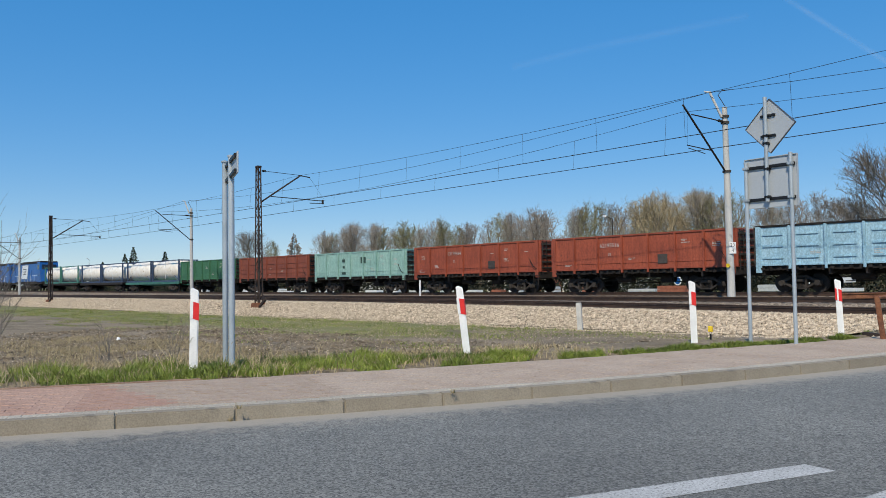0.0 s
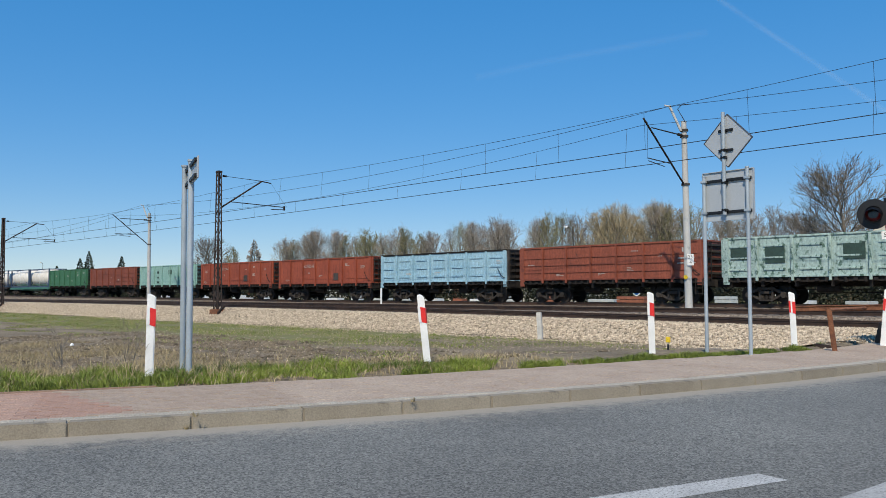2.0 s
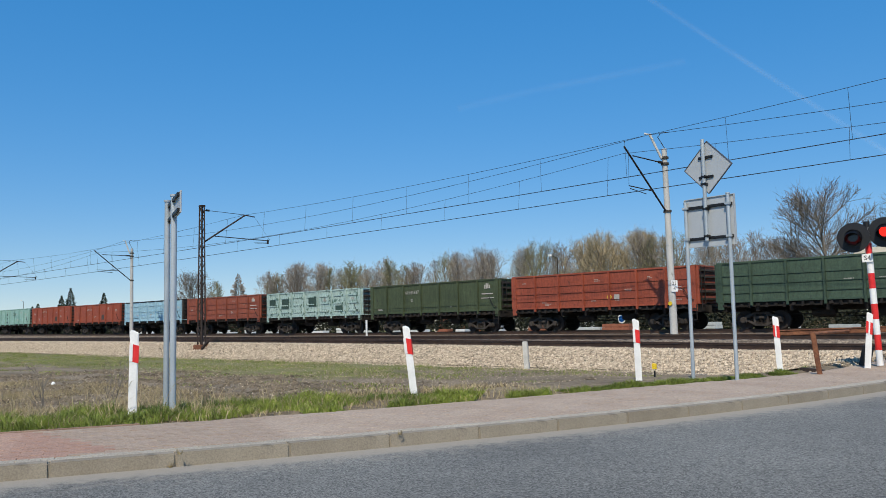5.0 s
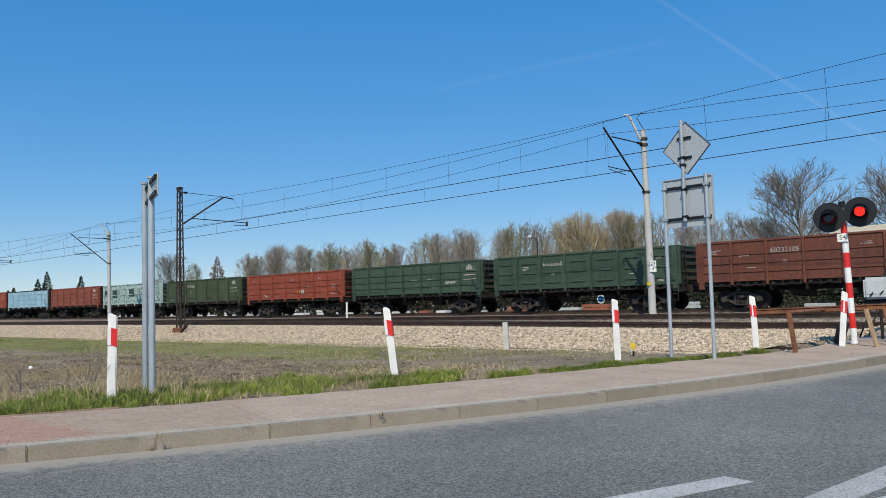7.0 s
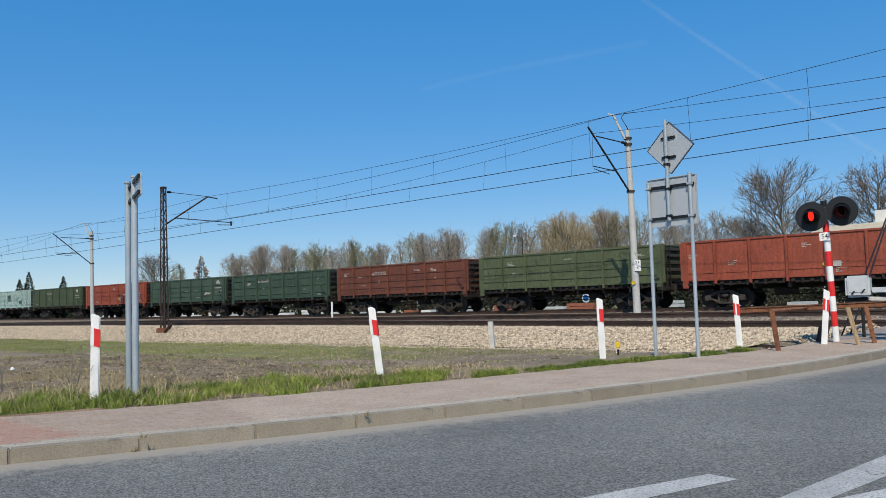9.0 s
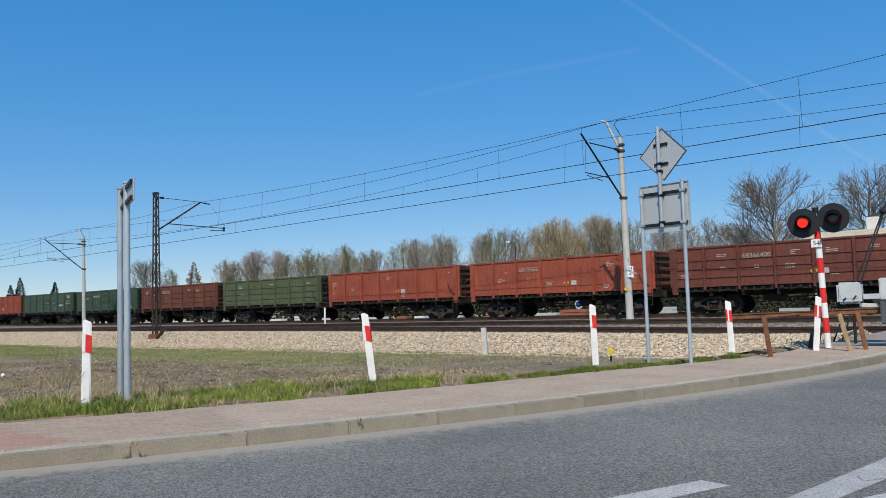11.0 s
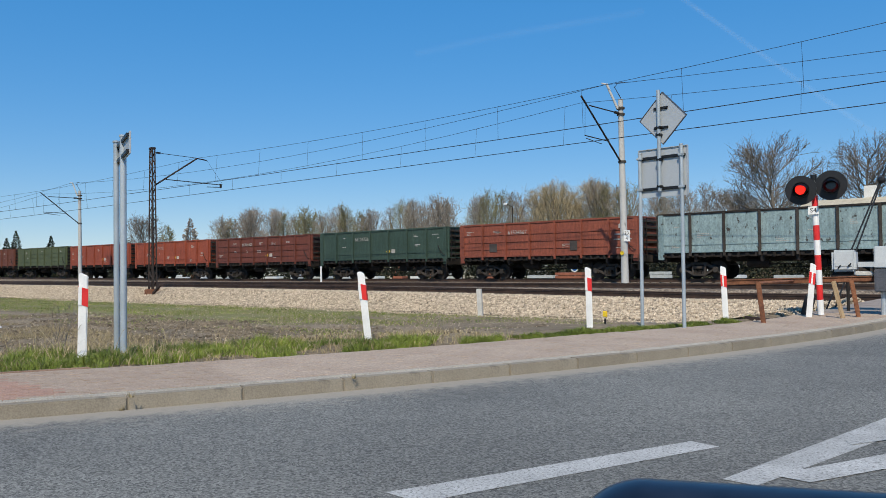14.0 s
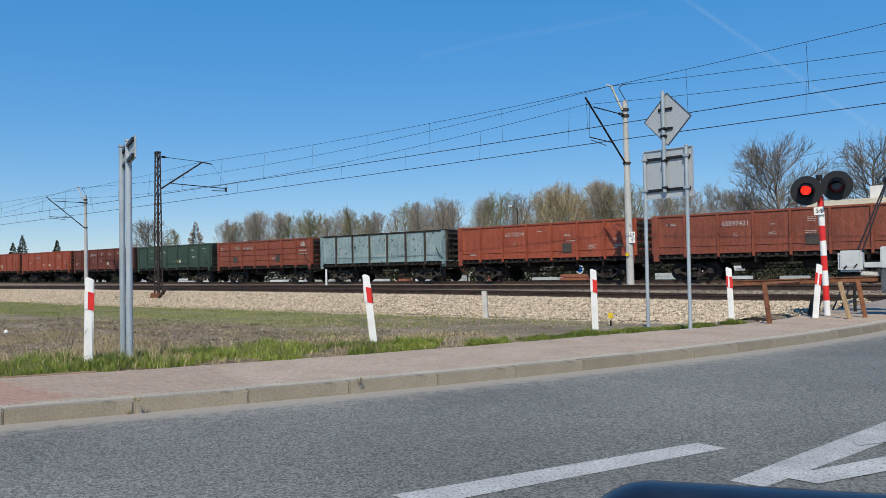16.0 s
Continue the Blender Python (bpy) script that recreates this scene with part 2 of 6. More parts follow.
PAINTS = {
    "orange": wagon_paint("orange_red_paint", (0.235, 0.051, 0.026), (0.345, 0.078, 0.037), (0.09, 0.032, 0.022), 0.62),
    "brick": wagon_paint("brick_red_paint", (0.19, 0.052, 0.03), (0.285, 0.076, 0.041), (0.075, 0.032, 0.024), 0.62),
    "brown": wagon_paint("red_brown_paint", (0.115, 0.033, 0.02), (0.168, 0.047, 0.029), (0.055, 0.024, 0.02), 0.62),
    "dull": wagon_paint("dull_brown_paint", (0.115, 0.037, 0.021), (0.19, 0.06, 0.032), (0.05, 0.028, 0.022), 0.6),
    "green": wagon_paint("dark_green_paint", (0.03, 0.058, 0.036), (0.055, 0.092, 0.058), (0.035, 0.045, 0.035), 0.62),
    "olive": wagon_paint("olive_green_paint", (0.062, 0.078, 0.036), (0.1, 0.122, 0.057), (0.045, 0.042, 0.03), 0.6),
    "moss": wagon_paint("moss_green_paint", (0.04, 0.056, 0.026), (0.066, 0.088, 0.041), (0.035, 0.036, 0.026), 0.6),
    "pine": wagon_paint("blue_green_paint", (0.03, 0.058, 0.042), (0.046, 0.08, 0.06), (0.05, 0.075, 0.06), 0.66),
    "grass": wagon_paint("bright_green_paint", (0.03, 0.12, 0.06), (0.06, 0.18, 0.09), (0.03, 0.06, 0.04), 0.64),
    "aqua": wagon_paint("pale_green_paint", (0.19, 0.36, 0.31), (0.3, 0.48, 0.42), (0.12, 0.2, 0.17), 0.62),
    "patchy": wagon_paint("patchy_pale_green_paint", (0.3, 0.42, 0.39), (0.43, 0.55, 0.5), (0.085, 0.155, 0.12), 0.535, 3.0),
    "sky": wagon_paint("pale_blue_paint", (0.24, 0.43, 0.54), (0.36, 0.55, 0.64), (0.1, 0.14, 0.16), 0.65),
    "faded": wagon_paint("faded_blue_paint", (0.155, 0.235, 0.245), (0.28, 0.375, 0.38), (0.05, 0.042, 0.034), 0.585, 4.2),
}


# ---- building helpers ----
def box(bm, c, s, turn=None, bevel=0.0):
    made = bmesh.ops.create_cube(bm, size=1.0)["verts"]
    m = Matrix.Translation(c) @ (turn or Matrix()) @ Matrix.Diagonal((*s, 1))
    bmesh.ops.transform(bm, matrix=m, verts=made)
    if bevel:
        edges = list({e for v in made for e in v.link_edges})
        bmesh.ops.bevel(bm, geom=edges, offset=bevel, segments=2, affect="EDGES")
    return made


def tube(bm, p, q, r, r2=None, seg=8, caps=True):
    p, q = Vector(p), Vector(q)
    d = q - p
    made = bmesh.ops.create_cone(bm, cap_ends=caps, segments=seg, radius1=r, radius2=r if r2 is None else r2, depth=d.length)["verts"]
    turn = d.to_track_quat("Z", "Y").to_matrix().to_4x4()
    bmesh.ops.transform(bm, matrix=Matrix.Translation((p + q) / 2) @ turn, verts=made)
    return made


def profile_along(points, xs, closed=True):
    """A cross-section (y, z pairs, a function of x) drawn along x."""
    rings = [[(x, y, z) for y, z in points(x)] for x in xs]
    k = len(rings[0])
    verts = [v for r in rings for v in r]
    faces = []
    for i in range(len(xs) - 1):
        for j in range(k if closed else k - 1):
            a, b = i * k + j, i * k + (j + 1) % k
            faces.append((a, b, b + k, a + k))
    if closed:
        faces += [tuple(range(k))[::-1], tuple(range((len(xs) - 1) * k, len(xs) * k))]
    return verts, faces


def mesh_of(name, bm, material, smooth=False):
    bmesh.ops.recalc_face_normals(bm, faces=bm.faces)
    me = bpy.data.meshes.new(name)
    bm.to_mesh(me)
    bm.free()
    me.materials.append(material)
    if smooth:
        for p in me.polygons:
            p.use_smooth = True
    return me


def raw_mesh(name, verts, faces, material, smooth=False):
    me = bpy.data.meshes.new(name)
    me.from_pydata(verts, [], faces)
    me.update()
    me.materials.append(material)
    if smooth:
        for p in me.polygons:
            p.use_smooth = True
    return me


def put(name, me, parent=None, at=None, label=""):
    ob = new(name, me)
    if parent:
        ob.parent = parent
    if at is not None:
        ob.matrix_basis = at
    if label:
        tagged(ob, label)
    return ob


def part(name, bm, material, parent, label="", at=None, smooth=False):
    return put(name, mesh_of(name, bm, material, smooth), parent, at, label)


def root(name, at, label, category, group="", kind=""):
    ob = new(name)
    ob.empty_display_size = 0.2
    ob.matrix_basis = at
    return tagged(ob, label, category, group, kind)


def smooth_step(v):
    v = min(1.0, max(0.0, v))
    return v * v * (3 - 2 * v)


def lettering(text, size, material, name="lettering"):
    curve = bpy.data.curves.new(name, "FONT")
    curve.body, curve.size, curve.align_x, curve.align_y, curve.resolution_u = text, size, "CENTER", "CENTER", 2
    ob = bpy.data.objects.new(name, curve)
    scene.collection.objects.link(ob)
    bpy.context.view_layer.update()
    me = bpy.data.meshes.new_from_object(ob.evaluated_get(bpy.context.evaluated_depsgraph_get()))
    bpy.data.objects.remove(ob)
    me.materials.clear()
    me.materials.append(material)
    return me


# ---- the lie of the land: tracks run along x, the road crosses them ----
def kerb_x(y):
    if y < 0:
        return -8.4 + 0.49 * y
    if y > 18:
        return -3.92
    return -8.4 + 0.49 * y - 0.0134 * y * y


def kerb_normal(y):
    s = (kerb_x(y + 0.05) - kerb_x(y - 0.05)) / 0.1
    return Vector((-1, s, 0)).normalized()


def road_z(y):
    return 0.14 * smooth_step((y - 16) / 12) + 0.36 * smooth_step((y - 31) / 8)


def near_rail_z(x):
    return 0.42 - 0.30 * math.exp((min(x, -13) + 13) / 28)


FAR_RAIL_Z, WIDE_RAIL_Z = 0.40, 0.49


def wide_rail_z(x):
    return WIDE_RAIL_Z + 0.0045 * max(0.0, -60.0 - x) if x > -260 else WIDE_RAIL_Z + 0.9


NEAR_Y, FAR_Y, WIDE_Y = 30.7, 34.4, 42.87


def pave_width(y):
    return 2.5 - 0.35 * smooth_step((y - 11) / 4)


def ground_z(x, y):
    off = (kerb_x(y) - x) * 0.92
    base = road_z(y)
    w = pave_width(y)
    if y > 47:
        return -0.75 + 0.75 * smooth_step((y - 47) / 8)
    if off < w + 0.1:
        return base - 0.12
    d = off - w
    near = smooth_step((y - 12) / 5)
    lift = base * (1 - smooth_step(d / 3)) + 0.10 - 0.85 * smooth_step((d - 1.0 + 0.8 * near) / (9.5 - 6.3 * near)) * smooth_step((y + 30) / 30) - 0.12 * smooth_step((0.4 - d) / 0.4)
    if y > 25:
        lift = min(lift, -0.3 - 0.45 * smooth_step((y - 25) / 2))
    return lift + 0.05 * noise.noise((x * 0.7, y * 0.7, 0)) * smooth_step(d / 2)


def ground_material():
    m = surface("field_soil", (0.105, 0.08, 0.05), (0.24, 0.188, 0.12), 0.6, 0.95, 0.9, fine=8, grain=0.85, detail=9, crisp=0.75, object_space=False, depth=0.04)
    n, l = m.node_tree.nodes, m.node_tree.links
    b = n["Principled BSDF"]
    soil = b.inputs["Base Color"].links[0].from_socket
    g = n.new("ShaderNodeNewGeometry")
    sp = n.new("ShaderNodeSeparateXYZ")
    l.new(g.outputs["Position"], sp.inputs[0])
    noise_a = n.new("ShaderNodeTexNoise")
    noise_a.inputs["Scale"].default_value, noise_a.inputs["Detail"].default_value = 0.35, 8
    noise_b = n.new("ShaderNodeTexNoise")
    noise_b.inputs["Scale"].default_value, noise_b.inputs["Detail"].default_value = 5, 6
    l.new(g.outputs["Position"], noise_a.inputs["Vector"]), l.new(g.outputs["Position"], noise_b.inputs["Vector"])

    def rng(sock, a, c):
        r = n.new("ShaderNodeMapRange")
        r.interpolation_type = "SMOOTHSTEP"
        r.inputs["From Min"].default_value, r.inputs["From Max"].default_value = a, c
        l.new(sock, r.inputs["Value"])
        return r.outputs[0]

    def op(kind, a, c):
        r = n.new("ShaderNodeMath")
        r.operation = kind
        for i, v in enumerate((a, c)):
            if isinstance(v, (int, float)):
                r.inputs[i].default_value = v
            else:
                l.new(v, r.inputs[i])
        return r.outputs[0]

    # the turf strip below the ballast thins out towards the crossing
    strip = op("MULTIPLY", rng(sp.outputs["Y"], 15.5, 20.5), rng(sp.outputs["X"], -17, -32))
    beyond = rng(sp.outputs["Y"], 47, 50)
    near = op("MULTIPLY", rng(sp.outputs["Y"], 2.5, 0.5), 1.0)
    cover = op("MAXIMUM", op("MAXIMUM", strip, beyond), near)
    patch = op("ADD", op("MULTIPLY", cover, 0.62), op("MULTIPLY", noise_a.outputs["Fac"], 0.5))
    patch = op("ADD", patch, op("MULTIPLY", noise_b.outputs["Fac"], 0.22))
    fac = rng(patch, 0.52, 0.86)
    green = n.new("ShaderNodeValToRGB")
    green.color_ramp.elements[0].color, green.color_ramp.elements[1].color = (0.21, 0.175, 0.08, 1), (0.14, 0.16, 0.036, 1)
    green.color_ramp.elements[0].position, green.color_ramp.elements[1].position = 0.35, 0.65
    l.new(noise_b.outputs["Fac"], green.inputs["Fac"])
    mix = n.new("ShaderNodeMix")
    mix.data_type = "RGBA"
    l.new(fac, mix.inputs["Factor"]), l.new(soil, mix.inputs[6]), l.new(green.outputs["Color"], mix.inputs[7])
    l.new(mix.outputs[2], b.inputs["Base Color"])
    return m


def steps(*spans):
    out = []
    for a, b, s in spans:
        k = max(1, round((b - a) / s))
        out += [a + (b - a) * i / k for i in range(k)]
    return out + [spans[-1][1]]


def build_ground():
    xs = steps((-3000, -300, 300), (-300, -60, 12), (-60, 12, 0.6), (12, 60, 8), (60, 3000, 420))
    ys = steps((-2500, -60, 400), (-60, -4, 4), (-4, 30, 0.5), (30, 60, 2), (60, 200, 20), (200, 3600, 400))
    verts = [(x, y, ground_z(x, y)) for y in ys for x in xs]
    k = len(xs)
    faces = [(j * k + i, j * k + i + 1, (j + 1) * k + i + 1, (j + 1) * k + i) for j in range(len(ys) - 1) for i in range(k - 1)]
    tagged(put("ground", raw_mesh("ground", verts, faces, ground_material(), True)), "bare brown field soil with thin turf", "ground", kind="structure")


def strip_mesh(name, ys, offs, lift, material):
    """A strip along the kerb line between offsets (positive: away from the road)."""
    verts, faces = [], []
    k = len(offs)
    for y in ys:
        nrm = kerb_normal(y)
        for o in offs:
            p = Vector((kerb_x(y), y, 0)) + nrm * o
            verts.append((p.x, p.y, road_z(y) + lift))
    for j in range(len(ys) - 1):
        for i in range(k - 1):
            faces.append((j * k + i, j * k + i + 1, (j + 1) * k + i + 1, (j + 1) * k + i))
    me = raw_mesh(name, verts, faces, material, True)
    return me


def build_road():
    ys = steps((-60, -6, 3), (-6, 30, 0.5), (30, 60, 2))
    offs = [-14, -10, -7, -4, -2, -1.2, -0.7, -0.4, -0.22, 0.0]
    me = strip_mesh("road", ys, offs, 0.0, ASPHALT)
    dust = me.attributes.new("dust", "FLOAT", "POINT")
    share = [0, 0, 0, 0, 0, 0.06, 0.2, 0.42, 0.8, 1.0]
    dust.data.foreach_set("value", share * len(ys))
    tagged(put("road", me), "grey worn asphalt road with a dusty gutter", "road", kind="structure")
    # windblown sand lies along the kerb
    n, l = ASPHALT.node_tree.nodes, ASPHALT.node_tree.links
    b = n["Principled BSDF"]
    bare = b.inputs["Base Color"].links[0].from_socket
    at = n.new("ShaderNodeAttribute")
    at.attribute_name = "dust"
    g = n.new("ShaderNodeNewGeometry")
    tex = n.new("ShaderNodeTexNoise")
    tex.inputs["Scale"].default_value, tex.inputs["Detail"].default_value = 7, 8
    l.new(g.outputs["Position"], tex.inputs["Vector"])
    add = n.new("ShaderNodeMath")
    l.new(at.outputs["Fac"], add.inputs[0]), l.new(tex.outputs["Fac"], add.inputs[1])
    rng = n.new("ShaderNodeMapRange")
    rng.interpolation_type = "SMOOTHSTEP"
    rng.inputs["From Min"].default_value, rng.inputs["From Max"].default_value, rng.inputs["To Max"].default_value = 0.6, 1.35, 0.85
    l.new(add.outputs[0], rng.inputs["Value"])
    mix = n.new("ShaderNodeMix")
    mix.data_type = "RGBA"
    mix.inputs[7].default_value = (0.34, 0.305, 0.25, 1)
    l.new(rng.outputs[0], mix.inputs["Factor"]), l.new(bare, mix.inputs[6]), l.new(mix.outputs[2], b.inputs["Base Color"])
    tagged(put("pavement", strip_mesh("pavement", ys, [0.14, 0.8, 1.6, 2.12], 0.10, SAND)), "reddish concrete block pavement beside the road", "pavement", kind="structure")


def flat_marking(name, pts, label, lift=0.003):
    """A painted area on the asphalt, its corners in order."""
    bm = bmesh.new()
    top = [bm.verts.new((x, y, lift)) for x, y in pts]
    bm.faces.new(top)
    me = mesh_of(name, bm, PAINT)
    tagged(put(name, me), label, "road marking", kind="structure")


def build_tracks():
    xs = steps((-900, -300, 60), (-300, -120, 10), (-120, 12, 2), (12, 90, 13))

    def bed(x):
        a = near_rail_z(x)
        return [(26.7, -0.95), (26.7, -0.72), (28.5, a - 0.23), (32.3, a - 0.23), (32.9, FAR_RAIL_Z - 0.21), (36.3, FAR_RAIL_Z - 0.21), (38.3, 0.16),
                (40.4, wide_rail_z(x) - 0.22), (45.4, wide_rail_z(x) - 0.22), (47.2, -0.7), (47.2, -0.95)]
    v, f = profile_along(bed, xs)
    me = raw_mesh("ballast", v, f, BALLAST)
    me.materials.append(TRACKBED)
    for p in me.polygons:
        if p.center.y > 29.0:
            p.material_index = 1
    tagged(put("ballast_bed", me), "pale crushed-stone railway ballast embankment", "ballast", kind="structure")

    def rail(name, y, zf, label):
        def prof(x):
            z = zf(x)
            return [(y - 0.07, z - 0.18), (y + 0.07, z - 0.18), (y + 0.07, z - 0.165), (y + 0.012, z - 0.14), (y + 0.012, z - 0.045), (y + 0.036, z - 0.035),
                    (y + 0.036, z), (y - 0.036, z), (y - 0.036, z - 0.035), (y - 0.012, z - 0.045), (y - 0.012, z - 0.14), (y - 0.07, z - 0.165)]
        v, f = profile_along(prof, xs)
        tagged(put(name, raw_mesh(name, v, f, RAIL)), label, "rail", "rails", "structure")
    for y in (NEAR_Y - 0.753, NEAR_Y + 0.753):
        rail("rail", y, near_rail_z, "rust-brown steel rail of the near track")
    for y in (FAR_Y - 0.753, FAR_Y + 0.753):
        rail("rail", y, lambda x: FAR_RAIL_Z, "rust-brown steel rail of the middle track")
    for y in (WIDE_Y - 0.796, WIDE_Y + 0.796):
        rail("rail", y, wide_rail_z, "dark steel rail of the broad-gauge track")
    for yc, zf, half in ((NEAR_Y, near_rail_z, 1.3), (FAR_Y, lambda x: FAR_RAIL_Z, 1.3), (WIDE_Y, wide_rail_z, 1.38)):
        verts, faces = [], []
        x = -200.0
        while x < 10:
            z = zf(x) - 0.185
            b = len(verts)
            for dx, dz in ((-0.14, -0.1), (0.14, -0.1), (0.1, 0.0), (-0.1, 0.0)):
                verts += [(x + dx, yc - half, z + dz), (x + dx, yc + half, z + dz)]
            faces += [(b, b + 2, b + 4, b + 6), (b + 1, b + 7, b + 5, b + 3), (b + 2, b + 3, b + 5, b + 4), (b + 4, b + 5, b + 7, b + 6), (b + 6, b + 7, b + 1, b)]
            x += 0.6
        tagged(put("sleepers", raw_mesh("sleepers", verts, faces, SLEEPER)), "row of dirty concrete sleepers under the rails", "sleepers", kind="stuff")


build_ground()
build_road()
build_tracks()


# ---- the train ----
MESHES = {}


def kept(key, make):
    if key not in MESHES:
        MESHES[key] = make()
    return MESHES[key]


def wheelset_mesh():
    bm = bmesh.new()
    tube(bm, (0, -1.0, 0), (0, 1.0, 0), 0.08, seg=10)
    for s in (-1, 1):
        tube(bm, (0, s * 0.73, 0), (0, s * 0.86, 0), 0.475, seg=24)
        tube(bm, (0, s * 0.70, 0), (0, s * 0.74, 0), 0.505, seg=24)
        tube(bm, (0, s * 0.862, 0), (0, s * 0.885, 0), 0.2, seg=14)
        for k in range(3):
            a = k * 2.094
            box(bm, (0.3 * math.cos(a), s * 0.866, 0.3 * math.sin(a)), (0.06, 0.02, 0.06))
    return mesh_of("wheelset", bm, WHEEL)


def side_frame_mesh():
    """One cast side frame with its two axle boxes and the spring nest."""
    bm = bmesh.new()
    for s in (-1, 1):
        box(bm, (s * 0.925, 0, 0.475), (0.36, 0.26, 0.3), bevel=0.04)
        tube(bm, (s * 0.925, -0.19, 0.475), (s * 0.925, 0.16, 0.475), 0.14, seg=12)
        box(bm, (s * 0.66, 0, 0.66), (0.62, 0.2, 0.13), pose(0, 0, 0, 0, s * 22, 0))
        box(bm, (s * 0.52, 0, 0.34), (0.55, 0.18, 0.1), pose(0, 0, 0, 0, s * -30, 0))
        box(bm, (s * 0.33, 0, 0.5), (0.1, 0.2, 0.5))
    box(bm, (0, 0, 0.81), (0.95, 0.22, 0.12), bevel=0.03)
    box(bm, (0, 0, 0.2), (0.72, 0.24, 0.09), bevel=0.02)
    for dx in (-0.2, 0, 0.2):
        for k in range(4):
            tube(bm, (dx, -0.03, 0.27 + k * 0.06), (dx, -0.03, 0.30 + k * 0.06), 0.085, seg=10)
    box(bm, (0, 0, 0.6), (0.6, 0.3, 0.16), bevel=0.03)
    return mesh_of("side_frame", bm, BOGIE)


def bolster_mesh():
    bm = bmesh.new()
    box(bm, (0, 0, 0.64), (0.4, 2.1, 0.26), bevel=0.04)
    tube(bm, (0, 0, 0.7), (0, 0, 1.0), 0.18, seg=14)
    for s in (-1, 1):
        box(bm, (s * 0.42, 0, 0.42), (0.08, 1.5, 0.09))
    return mesh_of("bogie", bm, UNDER)


WHEELSETS = {1: [], -1: []}


def add_bogie(thing, x):
    bogie = put("bogie", kept("bolster", bolster_mesh), thing, pose(x, 0, 0))
    for s in (-1, 1):
        put("side_frame", kept("side_frame", side_frame_mesh), bogie, pose(0, s * 1.02, 0), "dusty cast steel side frame")
        WHEELSETS[s].append(put("wheelset", kept("wheelset", wheelset_mesh), bogie, pose(s * 0.925, 0, 0.475)))


def coupler_mesh():
    bm = bmesh.new()
    box(bm, (0.25, 0, 1.04), (0.5, 0.24, 0.26), bevel=0.04)
    box(bm, (0.52, 0.06, 1.04), (0.2, 0.36, 0.34), bevel=0.06)
    tube(bm, (0.05, 0.3, 0.95), (0.5, 0.25, 0.62), 0.03, seg=6)
    return mesh_of("coupler", bm, UNDER)


HALF, WIDE, FLOOR, RIM = 6.36, 1.55, 1.40, 3.47


def side_mesh(material):
    bm = bmesh.new()
    box(bm, (0, 0, (FLOOR + RIM) / 2 - 0.02), (2 * HALF, 0.05, RIM - FLOOR - 0.1))
    return mesh_of("side_wall", bm, material)


def bar_mesh(name, material, size, bevel):
    bm = bmesh.new()
    box(bm, (0, 0, 0), size, bevel=bevel)
    return mesh_of(name, bm, material)


def rim_mesh(material):
    bm = bmesh.new()
    for s in (-1, 1):
        box(bm, (0, s * (WIDE + 0.0), RIM - 0.05), (2 * HALF + 0.06, 0.15, 0.11), bevel=0.02)
        box(bm, (s * HALF, 0, RIM - 0.05), (0.14, 2 * WIDE - 0.16, 0.11), bevel=0.02)
    return mesh_of("top_rim", bm, material)


def end_mesh(material):
    bm = bmesh.new()
    box(bm, (0, 0, (FLOOR + RIM) / 2 - 0.03), (0.06, 2 * WIDE - 0.06, RIM - FLOOR - 0.12))
    return mesh_of("end_wall", bm, material)


def end_rib_mesh(material):
    bm = bmesh.new()
    box(bm, (0.07, 0, 0), (0.13, 2 * WIDE - 0.1, 0.14), bevel=0.02)
    return mesh_of("end_rib", bm, material)


def end_post_mesh(material):
    bm = bmesh.new()
    box(bm, (0.06, 0, 2.4), (0.17, 0.1, 2.0), bevel=0.015)
    return mesh_of("end_post", bm, material)


def post_mesh(material):
    bm = bmesh.new()
    vs = box(bm, (0, -0.075, 2.3), (0.13, 0.12, 2.22), bevel=0.02)
    return mesh_of("side_post", bm, material)


def corner_mesh(material):
    bm = bmesh.new()
    box(bm, (0, -0.05, 2.38), (0.3, 0.06, 2.1), bevel=0.015)
    box(bm, (0, -0.05, 1.22), (0.34, 0.05, 0.42), bevel=0.015)
    return mesh_of("corner_plate", bm, material)


def ladder_mesh():
    bm = bmesh.new()
    for x in (-0.2, 0.2):
        tube(bm, (x, -0.1, 0.5), (x, -0.1, 1.35), 0.02, seg=6)
    for z in (0.55, 0.85, 1.15):
        box(bm, (0, -0.1, z), (0.42, 0.06, 0.035))
    return mesh_of("step_ladder", bm, UNDER)


def grab_rail_mesh():
    """The bent handrail on the side's corner."""
    bm = bmesh.new()
    pts = [(-0.55, -0.06, 2.25), (-0.5, -0.14, 2.2), (-0.2, -0.14, 1.75), (0.02, -0.14, 1.62), (0.05, -0.06, 1.6)]
    for a, b in zip(pts, pts[1:]):
        tube(bm, a, b, 0.022, seg=6)
    return mesh_of("grab_rail", bm, UNDER)


def end_ladder_mesh():
    bm = bmesh.new()
    for y in (-1.42, -1.02):
        tube(bm, (0.22, y, 1.2), (0.22, y, 3.4), 0.022, seg=6)
    for i in range(7):
        tube(bm, (0.22, -1.42, 1.35 + i * 0.32), (0.22, -1.02, 1.35 + i * 0.32), 0.018, seg=6)
    return mesh_of("end_ladder", bm, UNDER)


